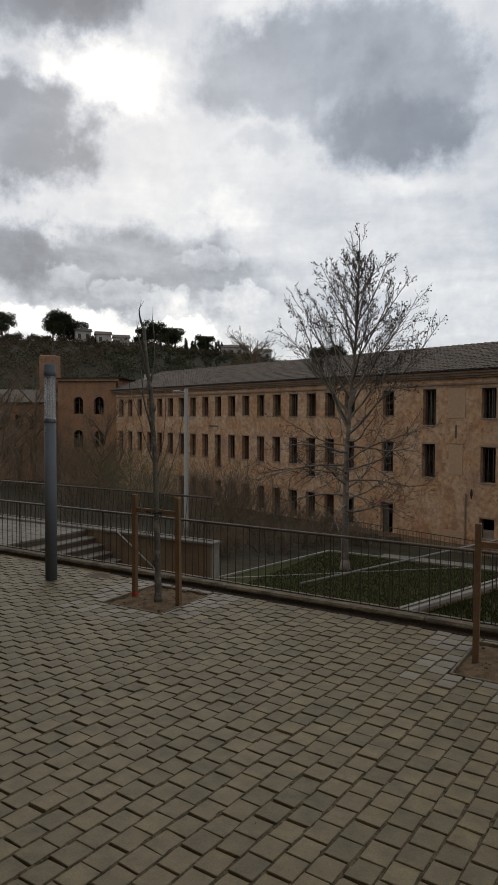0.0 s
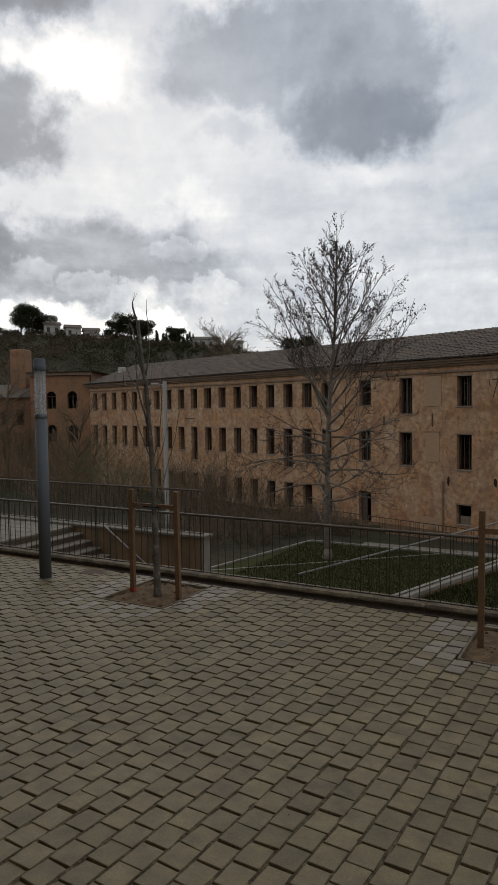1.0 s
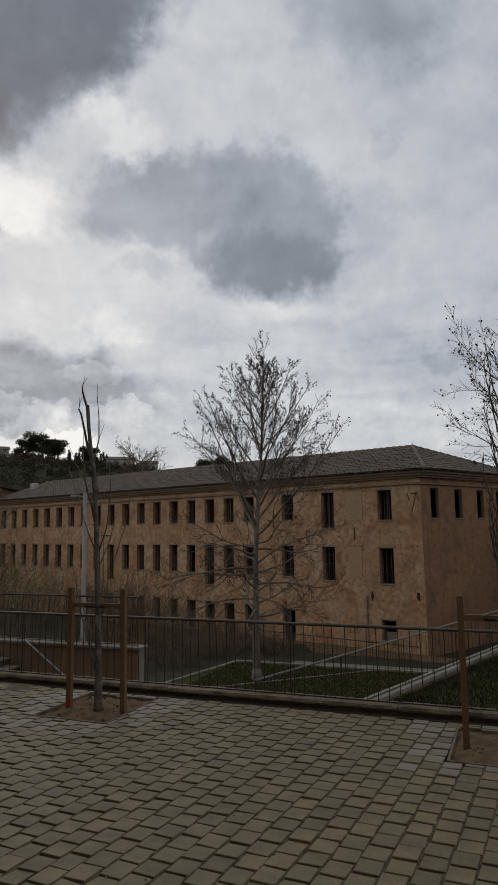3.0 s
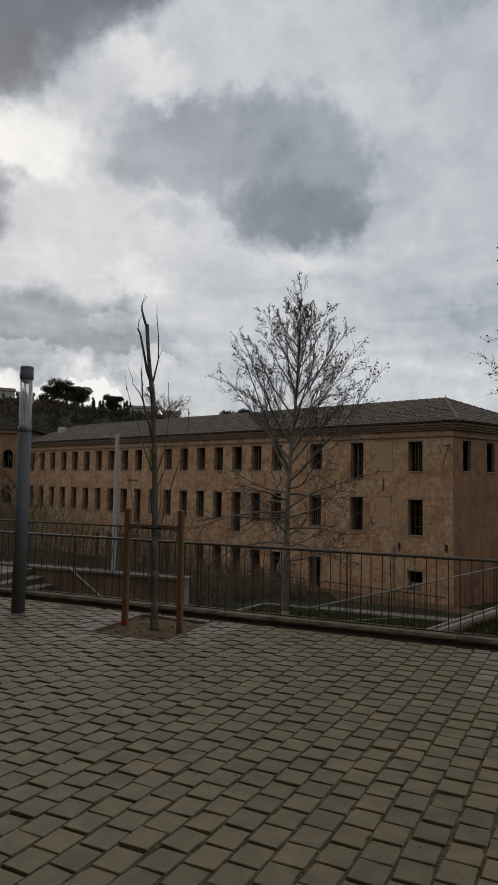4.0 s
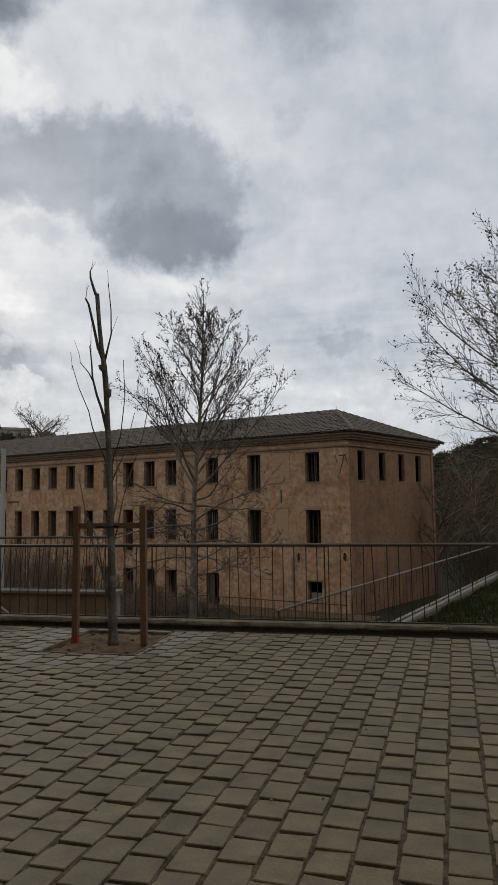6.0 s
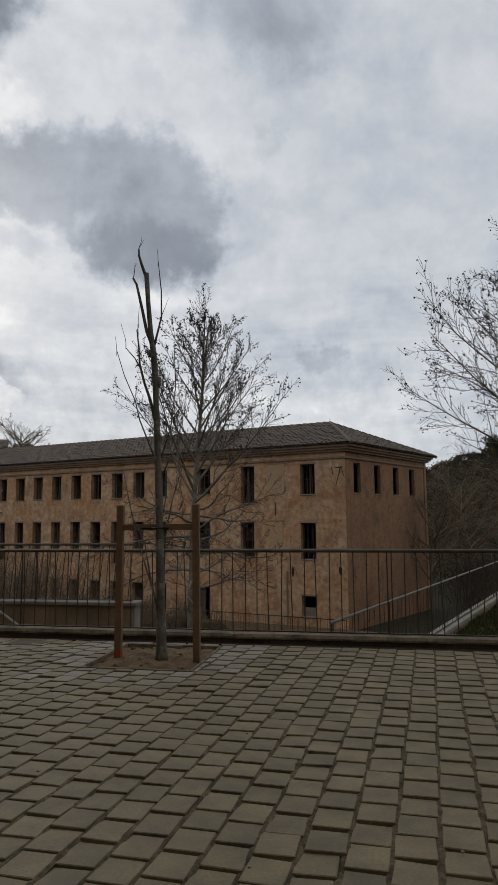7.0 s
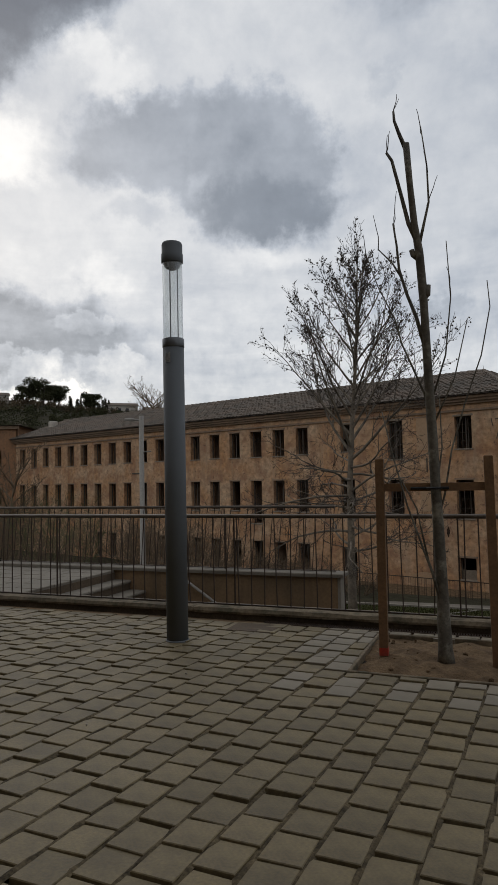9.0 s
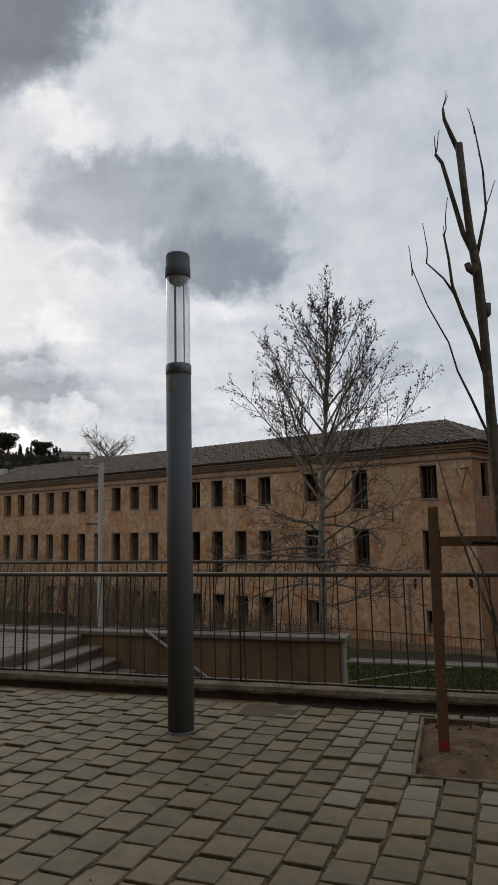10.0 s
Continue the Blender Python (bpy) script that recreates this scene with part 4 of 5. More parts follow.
pole = thing("garden_lamp", "tall grey garden lamp post with a short arm", "street lamp", pose(-17.66, 28.88, -4.1))
part("pole", Build().lathe(0, 0, ((0.16, 0), (0.15, 1.0), (0.12, 1.05), (0.105, 8.66)), 14), M["pipe"], pole, smooth=True)
part("arm", Build().tube([(0, 0, 8.45), (-0.4, -0.1, 8.5)], [0.05, 0.04], 8), M["pipe"], pole)
part("head", Build().slab(-0.75, -0.35, -0.25, -0.03, 8.46, 8.58, 0.04), M["pipe"], pole)
part("bracket", Build().tube([(0, 0, 7.0), (0.45, 0.1, 7.03)], [0.03, 0.03], 6), M["pipe"], pole)


def pit(cx, label):
    """A square planting pit with a thin edging and uneven soil."""
    t = thing("tree_pit", label, "tree pit", pose(cx, 8.44, 0), "tree pits")
    for x0, x1, y0, y1 in ((-0.62, 0.62, -0.68, -0.65), (-0.62, 0.62, 0.65, 0.68), (-0.62, -0.59, -0.65, 0.65), (0.59, 0.62, -0.65, 0.65)):
        part("edging", Build().slab(x0, x1, y0, y1, -0.1, 0.010, 0.006), M["kerb"], t)
    s = Build()
    n = 22
    for j in range(n + 1):
        for i in range(n + 1):
            x, y = -0.59 + 1.18 * i / n, -0.65 + 1.30 * j / n
            edge = min(i, n - i, j, n - j)
            z = -0.035 + min(edge, 4) * 0.008 + 0.034 * noise.noise((x * 5 + cx, y * 5, 1.0)) + 0.022 * noise.noise((x * 13, y * 13 + cx, 4.0))
            s.v.append((x, y, z))
    for j in range(n):
        for i in range(n):
            a = j * (n + 1) + i
            s.f.append((a, a + 1, a + n + 2, a + n + 1))
    part("soil", s, M["soil"], t, "loose sandy brown soil", smooth=True)
    r = random.Random(int(cx * 10))
    for k in range(22):
        x, y, q = r.uniform(-0.5, 0.5), r.uniform(-0.55, 0.55), r.uniform(0.008, 0.02)
        part("clod", Build().tube([(x, y, -0.03), (x + q * 0.2, y, q * 0.1), (x, y, q * 0.45)], [q * 1.3, q * 1.1, q * 0.4], 6), M["soil"], t)
    return t


def stakes(x0, x1, tree_x, label, red):
    """Two square stakes with a cross rail and a black strap that hold a young tree."""
    t = thing("tree_stakes", label, "tree stakes", pose(0, 8.35, 0), "tree stakes")
    for x, tilt in ((x0, 0.4), (x1, -0.3)):
        s = part("stake", Build().slab(-0.037, 0.037, -0.037, 0.037, -0.05, 1.725, 0.01), M["stake"], t, at=pose(x, 0, 0, 0.3, tilt, 4))
        if red and x == x0:
            part("paint", Build().box(-0.0385, 0.0385, -0.0385, 0.0385, 0.005, 0.07), M["red"], s, "red spray paint band")
    part("cross_rail", Build().box(x0 + 0.035, x1 - 0.035, -0.02, 0.02, 1.43, 1.50), M["stake"], t)
    ring = [(tree_x + 0.062 * math.cos(a), -0.03 + 0.07 * math.sin(a), 1.455) for a in [2 * math.pi * k / 14 for k in range(15)]]
    part("strap", Build().tube(ring, [0.012] * 15, 6).tube([(tree_x - 0.2, -0.028, 1.455), (tree_x + 0.12, -0.028, 1.455)], [0.012] * 2, 6), M["strap"], t, "black rubber strap")
    return t


pit(-2.70, "square planting pit with sandy soil round a pollarded tree")
pit(2.92, "square planting pit with sandy soil round an upright tree")
stakes(-3.12, -2.19, -2.64, "reddish timber stakes with a cross rail beside the pollarded tree", True)
stakes(2.47, 3.42, 2.94, "reddish timber stakes with a cross rail beside the upright tree", False)


# ---- trees ----
def bend(p, d, length, steps, wobble, rise, r):
    pts = [Vector(p)]
    d = Vector(d).normalized()
    for _ in range(steps):
        d = (d + Vector((r.gauss(0, wobble), r.gauss(0, wobble), r.gauss(0, wobble) + rise))).normalized()
        pts.append(pts[-1] + d * (length / steps))
    return pts


def taper(n, a, b):
    return [a + (b - a) * (i / (n - 1)) ** 0.8 for i in range(n)]


def along(pts, t):
    k = min(int(t * (len(pts) - 1)), len(pts) - 2)
    f = t * (len(pts) - 1) - k
    return pts[k].lerp(pts[k + 1], f), (pts[k + 1] - pts[k]).normalized()


def fork(d, angle, r):
    side_ = d.cross(Vector((r.gauss(0, 1), r.gauss(0, 1), r.gauss(0, 1)))).normalized()
    return (d * math.cos(angle) + side_ * math.sin(angle)).normalized()


def sprout(thick, thin, tips, pts, radius, level, last, r, count, ratio, rise, wobble=0.13, first=0.25, angle=(0.5, 0.95), least=0.005):
    length = sum((b - a).length for a, b in zip(pts, pts[1:]))
    for k in range(count):
        t = first + (0.98 - first) * (k + r.random()) / count
        p, d = along(pts, t)
        l = max(length * ratio * (1.15 - 0.6 * t) * r.uniform(0.7, 1.25), 0.12)
        rad = max(radius * (1 - 0.75 * t) * 0.55, least)
        kid = bend(p, fork(d, r.uniform(*angle), r), l, 5 if level < 2 else 3, wobble, rise, r)
        rr = taper(len(kid), rad, max(rad * 0.35, least * 0.7))
        (thick if rad > 0.02 else thin).tube(kid, rr, 6 if rad > 0.03 else 3, caps=False)
        if level < last:
            sprout(thick, thin, tips, kid, rad, level + 1, last, r, max(3, int(count * 0.7)), ratio * 1.05, rise, wobble, 0.2, angle, least)
        else:
            tips.append((kid[-1], (kid[-1] - kid[-2]).normalized()))


def pods(tips, r, share, size):
    b = Build()
    for p, d in tips:
        if r.random() > share:
            continue
        q = p - d * r.uniform(0, 0.2) + Vector((r.gauss(0, 0.04), r.gauss(0, 0.04), r.uniform(-0.12, 0.03)))
        s = size * r.uniform(0.5, 1.35)
        turn = Euler((r.uniform(-0.6, 0.6), r.uniform(-0.6, 0.6), r.uniform(0, 6))).to_matrix()
        vs = [q + turn @ (Vector(v) * s) for v in ((1.0, 0, 0), (-0.6, 0.8, 0.1), (-0.5, -0.8, -0.1), (0.1, 0, 1.0), (0, 0.1, -1.0))]
        b.add(vs, [(0, 1, 3), (1, 2, 3), (2, 0, 3), (1, 0, 4), (2, 1, 4), (0, 2, 4)])
    return b


def plane_tree(name_label, base, top, seed, low_limbs, high_limbs, fork_at, reach, crown_reach, low_from=0.17, share=0.5, girth=0.19, flat=0.0, fine=9, swell=1.5):
    """A plane tree in winter: pale trunk, sweeping low limbs, straight rising upper limbs, seed balls on fine twigs."""
    r = random.Random(seed)
    t = thing("plane_tree", name_label, "tree", pose(*base), "plane trees")
    trunk, thin, tips = Build(), Build(), []
    lead = bend((0, 0, 0), (-0.02, 0, 1), top, 14, 0.022, 0.05, r)
    trunk.tube(lead, taper(15, girth, 0.012), 10)
    trunk.tube([(0, 0, -0.3), (0, 0, 0.05), (0, 0, 0.5)], [girth * 1.7, girth * 1.35, girth * 0.95], 10)
    for k in range(low_limbs):
        h = low_from + (fork_at - low_from) * (k + r.random()) / low_limbs
        p, d = along(lead, h)
        a = k * 2.4 + r.uniform(-0.4, 0.4)
        limb = bend(p, (math.cos(a), math.sin(a), r.uniform(-0.15, 0.30)), reach * r.uniform(0.85, 1.3), 9, 0.13, -0.012, r)
        rad = r.uniform(0.045, 0.065)
        trunk.tube(limb, taper(10, rad, 0.012), 6, caps=False)
        sprout(trunk, thin, [], limb, rad, 1, 3, r, 8, 0.40, 0.01, 0.16, 0.2, (0.4, 0.9), 0.0065)
    for k in range(high_limbs):
        q = k / (high_limbs - 1)
        p, d = along(lead, fork_at + (0.90 - fork_at) * q)
        a = k * 2.4 + r.uniform(-0.4, 0.4)
        l = (crown_reach * (1 - q ** swell) + 0.8) * r.uniform(0.85, 1.1)
        climb = 0.82 + 0.62 * q - flat * (1 - q) + r.uniform(-0.12, 0.22)
        limb = bend(p, (math.cos(a), math.sin(a), climb), l, 9, 0.045, 0.045, r)
        rad = 0.062 * (1.15 - 0.7 * q)
        trunk.tube(limb, taper(10, rad, 0.008), 6, caps=False)
        sprout(trunk, thin, tips, limb, rad * 0.8, 1, 2, r, max(6, int(fine * (1.25 - 0.5 * q))), 0.33, 0.07, 0.12, 0.18, (0.35, 0.85), 0.0075)
    sprout(trunk, thin, tips, lead[8:], 0.04, 1, 2, r, 16, 0.30, 0.07, 0.10, 0.1, (0.35, 0.8), 0.0075)
    part("trunk", trunk, M["plane_bark"], t, "pale mottled trunk and limbs", smooth=True)
    part("crown", thin, M["twig"], t, kind="stuff")
    part("seed_ball_stuff", pods(tips, r, share, 0.039), M["pod"], t, "dark hanging seed balls", kind="stuff")
    return t


plane_tree("tall bare plane tree with seed balls on the garden lawn", (-7.85, 28.0, -4.0), 15.2, 4, 20, 32, 0.41, 3.9, 4.9, share=0.75, fine=13)
plane_tree("large bare plane tree with seed balls beside the terrace", (7.5, 26.0, -1.2), 15.6, 12, 4, 66, 0.28, 4.7, 7.7, 0.18, 0.8, 0.24, 0.62, 14, 0.9)

# pollarded young tree in the pit: leaning stem, cut stubs and a few shoots
t = thing("pollarded_tree", "young pollarded plane tree with cut stubs and thin shoots", "tree", pose(-2.70, 8.33, 0))
stem = [(0.105, 0, -0.05), (0.102, 0, 0.10), (0.092, 0, 0.6), (0.08, 0, 1.1), (0.070, 0, 1.45), (0.058, 0, 1.9), (0.042, -0.01, 2.44), (0.032, -0.05, 3.0), (0.026, -0.05, 3.17), (0.01, -0.08, 3.50), (-0.02, -0.10, 3.74), (-0.042, -0.13, 4.08), (-0.062, -0.15, 4.45)]
part("trunk", Build().tube(stem, [0.078, 0.060, 0.050, 0.047, 0.043, 0.043, 0.038, 0.034, 0.038, 0.036, 0.030, 0.027, 0.029], 12), M["bark"], t, "mottled grey bark with knots", smooth=True)
limbs = [([(-0.01, -0.09, 3.61), (-0.07, -0.10, 3.76), (-0.13, -0.11, 4.05), (-0.19, -0.13, 4.33), (-0.235, -0.13, 4.41)], 0.024, 0.012),
         ([(-0.058, -0.14, 4.38), (-0.115, -0.15, 4.54), (-0.155, -0.15, 4.67), (-0.16, -0.15, 4.76)], 0.022, 0.010),
         ([(0.01, -0.08, 3.55), (0.06, -0.08, 3.75), (0.105, -0.08, 3.93), (0.1, -0.08, 4.25), (0.06, -0.08, 4.61)], 0.016, 0.005),
         ([(0.03, -0.03, 2.66), (-0.04, -0.04, 2.95), (-0.11, -0.05, 3.15), (-0.17, -0.05, 3.38), (-0.185, -0.05, 3.60), (-0.21, -0.05, 3.80)], 0.021, 0.008),
         ([(-0.11, -0.05, 3.16), (-0.16, -0.04, 3.32), (-0.23, -0.04, 3.45), (-0.35, -0.04, 3.59)], 0.014, 0.005),
         ([(0.04, 0, 2.10), (0.0, 0, 2.28), (-0.09, -0.03, 2.52), (-0.17, -0.04, 2.72), (-0.22, -0.05, 2.94), (-0.36, -0.05, 3.25), (-0.46, -0.05, 3.56)], 0.013, 0.004),
         ([(0.025, -0.04, 3.10), (0.065, -0.05, 3.13), (0.07, -0.05, 3.21)], 0.028, 0.026),
         ([(0.01, -0.07, 3.44), (-0.045, -0.07, 3.49), (-0.055, -0.07, 3.53)], 0.028, 0.024),
         ([(0.08, -0.03, 0.50), (0.02, -0.05, 0.75), (-0.05, -0.05, 0.95), (-0.17, -0.06, 1.32), (-0.28, -0.05, 1.75), (-0.36, -0.05, 2.13)], 0.015, 0.005),
         ([(0.0, -0.05, 0.80), (-0.09, -0.04, 1.28), (-0.26, -0.03, 1.62)], 0.010, 0.004),
         ([(0.085, 0.01, 1.20), (0.14, 0.03, 1.40), (0.21, 0.04, 1.78), (0.33, 0.05, 2.17), (0.48, 0.05, 2.58), (0.565, 0.05, 2.99), (0.55, 0.05, 3.22)], 0.011, 0.004),
         ([(0.08, 0.02, 1.5), (0.13, 0.05, 1.8), (0.12, 0.05, 2.4)], 0.010, 0.004),
         ([(0.06, 0, 2.2), (0.19, 0.02, 2.6), (0.25, 0.02, 3.1), (0.23, 0.02, 3.6)], 0.010, 0.004),
         ([(0.07, 0, 2.0), (0.26, 0, 2.4), (0.38, 0.03, 2.9)], 0.009, 0.004)]
r = random.Random(8)
for pts, a, b in limbs:
    part("branch", Build().tube(pts, taper(len(pts), a, b), 8), M["bark"], t, smooth=True)
shoots = Build()
for p in ((-0.16, -0.15, 4.75), (-0.16, -0.15, 4.75), (-0.235, -0.13, 4.41), (-0.235, -0.13, 4.41), (0.06, -0.08, 4.55), (0.1, -0.08, 4.15), (-0.21, -0.05, 3.78), (-0.19, -0.05, 3.6), (0.09, -0.08, 3.90),
          (0.03, -0.04, 3.08), (-0.35, -0.04, 3.58), (-0.46, -0.05, 3.5), (0.25, 0.02, 3.1)):
    d = Vector((r.gauss(0, 0.25), r.gauss(0, 0.2), 1))
    q = bend(p, d, r.uniform(0.15, 0.32), 5, 0.12, 0.06, r)
    shoots.tube(q, taper(6, 0.006, 0.0025), 4, caps=False)
part("shoot_cluster", shoots, M["twig"], t, "thin bare shoots", kind="stuff")

# upright young tree in the second pit
t = thing("upright_tree", "slim upright young tree with steep bare branches", "tree", pose(2.94, 8.30, 0))
r = random.Random(31)
tk, th_ = Build(), Build()
lead = bend((0, 0, -0.05), (0.0, 0, 1), 4.25, 12, 0.016, 0.05, r)
tk.tube(lead, taper(13, 0.060, 0.012), 9)
for k in range(32):
    p, d = along(lead, 0.34 + 0.61 * k / 32)
    a = r.uniform(0, 6.28)
    limb = bend(p, (math.cos(a) * 0.40, math.sin(a) * 0.40, 1), r.uniform(0.5, 0.95), 7, 0.08, 0.16, r)
    tk.tube(limb, taper(8, 0.013, 0.004), 5, caps=False)
    sprout(tk, th_, [], limb, 0.011, 2, 2, r, 6, 0.26, 0.15, 0.1, 0.3, (0.25, 0.5))
part("trunk", tk, M["bark"], t, "grey stem with steep branches", smooth=True)
part("crown", th_, M["twig"], t, kind="stuff")


def shrub(label, base, height, width, stems, seed, mat, group="bare shrubs"):
    """A many-stemmed leafless bush."""
    r = random.Random(seed)
    t = thing("bare_shrub", label, "shrub", pose(*base), group)
    a_, b_ = Build(), Build()
    for k in range(stems):
        a, q = r.uniform(0, 6.28), width * math.sqrt(r.random())
        p = Vector((q * math.cos(a) * 0.7, q * math.sin(a) * 0.7, -0.1))
        lean = 0.15 + 0.5 * q / max(width, 0.1)
        limb = bend(p, (math.cos(a) * lean, math.sin(a) * lean, 1), height * r.uniform(0.6, 1.05), 6, 0.12, 0.03, r)
        a_.tube(limb, taper(7, 0.028, 0.008), 4, caps=False)
        sprout(a_, b_, [], limb, 0.03, 1, 2, r, 6, 0.42, 0.05, 0.15, 0.15, (0.4, 0.9), 0.010)
    part("stem_clump", a_, mat, t, kind="stuff")
    part("crown", b_, mat, t, kind="stuff")
    return t


def far_tree(label, base, height, seed, mat, limbs=14, spread=0.45, twig=0.014):
    """A broad leafless tree."""
    r = random.Random(seed)
    t = thing("bare_tree", label, "tree", pose(*base), "bare trees")
    a_, b_ = Build(), Build()
    lead = bend((0, 0, -0.3), (r.gauss(0, 0.05), 0, 1), height * 0.85, 9, 0.05, 0.04, r)
    a_.tube(lead, taper(10, 0.02 * height, 0.03), 8)
    for k in range(limbs):
        p, d = along(lead, 0.25 + 0.7 * k / limbs)
        a = k * 2.4 + r.random()
        limb = bend(p, (math.cos(a), math.sin(a), r.uniform(0.5, 1.2)), height * spread * r.uniform(0.7, 1.1), 6, 0.1, 0.05, r)
        a_.tube(limb, taper(7, 0.008 * height, 0.02), 5, caps=False)
        sprout(a_, b_, [], limb, 0.008 * height, 1, 2, r, 8, 0.42, 0.05, 0.14, 0.2, (0.4, 0.9), twig)
    part("trunk", a_, mat, t)
    part("crown", b_, mat, t, kind="stuff")
    return t


for k, (sx, sy, h, w) in enumerate(((-15.6, 36.5, 2.0, 1.6), (-18.2, 37.4, 2.4, 1.7), (-13.4, 36.2, 1.6, 1.3), (-20.8, 38.6, 3.6, 1.9), (-11.6, 36.6, 1.6, 1.1), (-16.8, 34.0, 1.7, 1.3), (-23.5, 39.4, 3.4, 1.9), (-14.2, 33.2, 1.5, 1.2), (-12.6, 32.6, 1.1, 0.9), (-19.4, 34.6, 2.6, 1.6), (-15.4, 31.0, 1.2, 1.1), (-18.0, 31.6, 1.6, 1.3), (-21.5, 35.6, 2.8, 1.7), (-11.8, 33.6, 1.5, 1.2), (-13.2, 30.2, 1.5, 1.2), (-14.6, 28.2, 1.3, 1.1), (-16.4, 29.6, 1.6, 1.3), (-9.4, 34.6, 1.3, 1.0))):
    shrub("dense leafless brown bush before the factory", (sx, sy, land(sx, sy)), h * (1.0 if sx > -17.5 else 1.25), w * 1.1, 30, 60 + k, M["brush"])
for k, (sx, sy, h, w, m) in enumerate(((-33, 41, 5.2, 2.2, "willow"), (-29, 39, 4.8, 2.0, "willow"), (-38, 43, 5.5, 2.4, "brush"), (-42, 45, 6.2, 2.6, "willow"), (-36, 38, 4.5, 2.4, "brush"), (-44, 41, 6.0, 2.8, "brush"),
                                       (-27, 35, 3.6, 2.0, "brush"), (-31, 34, 3.8, 2.2, "brush"), (-48, 46, 6.5, 3.0, "brush"), (-52, 43, 6.5, 3.0, "brush"))):
    shrub("tall leafless thicket in front of the far block", (sx, sy, land(sx, sy)), h, w, 24, 90 + k, M[m], "bare thickets")
for k, (sx, sy, h) in enumerate(((-46, 38, 10.5), (-50, 44, 11.5), (-40, 34, 8.5), (-55, 50, 12.0), (-35.5, 40, 8.0), (-58, 42, 12))):
    far_tree("leafless brown tree standing before the far range", (sx, sy, land(sx, sy)), h, 120 + k, M["brush"])
far_tree("leafless tree showing over the factory roof", (-55.3, 97, 3.0), 14.5, 140, M["brush"], 34, 0.40, 0.022)
far_tree("small leafless tree at the factory side", (3.2, 47.9, -4.7), 8.6, 141, M["brush"], 12, 0.45)
for k, (sx, sy, h) in enumerate(((12.0, 50.0, 10.0), (7.4, 58.0, 8.5), (16.0, 57.0, 11.0), (9.5, 46.0, 7.5), (19.0, 50.0, 10.5), (22.0, 62.0, 12.0), (12.5, 62.0, 11.0), (16.5, 44.0, 8.0))):
    far_tree("leafless brown tree on the slope behind the factory side", (sx, sy, land(sx, sy)), h, 150 + k, M["brush"], 16, 0.48, 0.02)
for k, (sx, sy, h, w) in enumerate(((6.6, 44, 2.6, 1.6), (5.6, 52.5, 3.0, 1.6), (6.8, 56.0, 3.6, 2.2), (8.5, 41.5, 2.8, 1.8), (10.5, 43.5, 3.2, 2.0), (13.0, 45.5, 3.4, 2.2), (8.0, 48.0, 3.4, 2.2), (15.5, 48.5, 3.6, 2.4), (11.5, 39.0, 2.6, 1.8))):
    shrub("dense dark leafless thicket beside the factory wall", (sx, sy, land(sx, sy)), h, w, 24, 170 + k, M["thicket"], "bare thickets")
far_tree("leafless tree on the hill ridge", (-232, 175, land(-232, 175)), 13, 143, M["brush"], 14, 0.5)


# ---- hillside: woods, single pines, cypresses, houses ----
def clump(b, c, rx, rz, n, size, r, slim=1.0):
    for _ in range(n):
        v = Vector((r.gauss(0, 1), r.gauss(0, 1), r.gauss(0, 1))).normalized() * (r.random() ** 0.4)
        q = Vector(c) + Vector((v.x * rx, v.y * rx, v.z * rz))
        d1 = Vector((r.gauss(0, 1), r.gauss(0, 1), r.gauss(0, 1))).normalized() * size * r.uniform(0.5, 1.3)
        d2 = Vector((r.gauss(0, 1), r.gauss(0, 1), r.gauss(0, 1))).normalized() * size * slim * r.uniform(0.5, 1.3)
        b.add([q, q + d1, q + d1 * 0.5 + d2], [(0, 1, 2)])


r = random.Random(77)
woods, scrub = Build(), Build()
for _ in range(4800):
    az = r.uniform(-75, 45)
    dist = r.uniform(52 if az > 4 else 90, 250)
    x, y = dist * math.sin(radians(az)), dist * math.cos(radians(az))
    local = BASE.inverted() @ Vector((x, y, 0))
    if -75 < local.x < 12 and -8 < local.y < 30:
        continue
    z = land(x, y)
    h = r.uniform(2.0, 4.8) * (0.45 if dist > 195 else 1.0)
    if az < 4 and noise.noise((x * 0.016, y * 0.016, 9.0)) > 0.16:
        clump(woods, (x, y, z + h * 0.5), h * 0.8, h * 0.6, 70, 0.0032 * dist, r, 0.7)
    else:
        clump(scrub, (x, y, z + h * 0.4), h * 1.0, h * 0.5, 70, 0.0050 * dist, r, 0.3)
for _ in range(700):
    az, dist = r.uniform(3.2, 30), r.uniform(55, 95)
    x, y = dist * math.sin(radians(az)), dist * math.cos(radians(az))
    clump(scrub, (x, y, land(x, y) + 0.8), r.uniform(1.2, 2.4), r.uniform(0.7, 1.6), 90, 0.36, r, 0.22)
tagged(part("hill_woods", woods, M["pine"]), "dark evergreen woods covering the hillside", "woods", kind="stuff")
tagged(part("hill_scrub", scrub, M["scrub"]), "brown winter scrub covering the hillside", "scrub", kind="stuff")


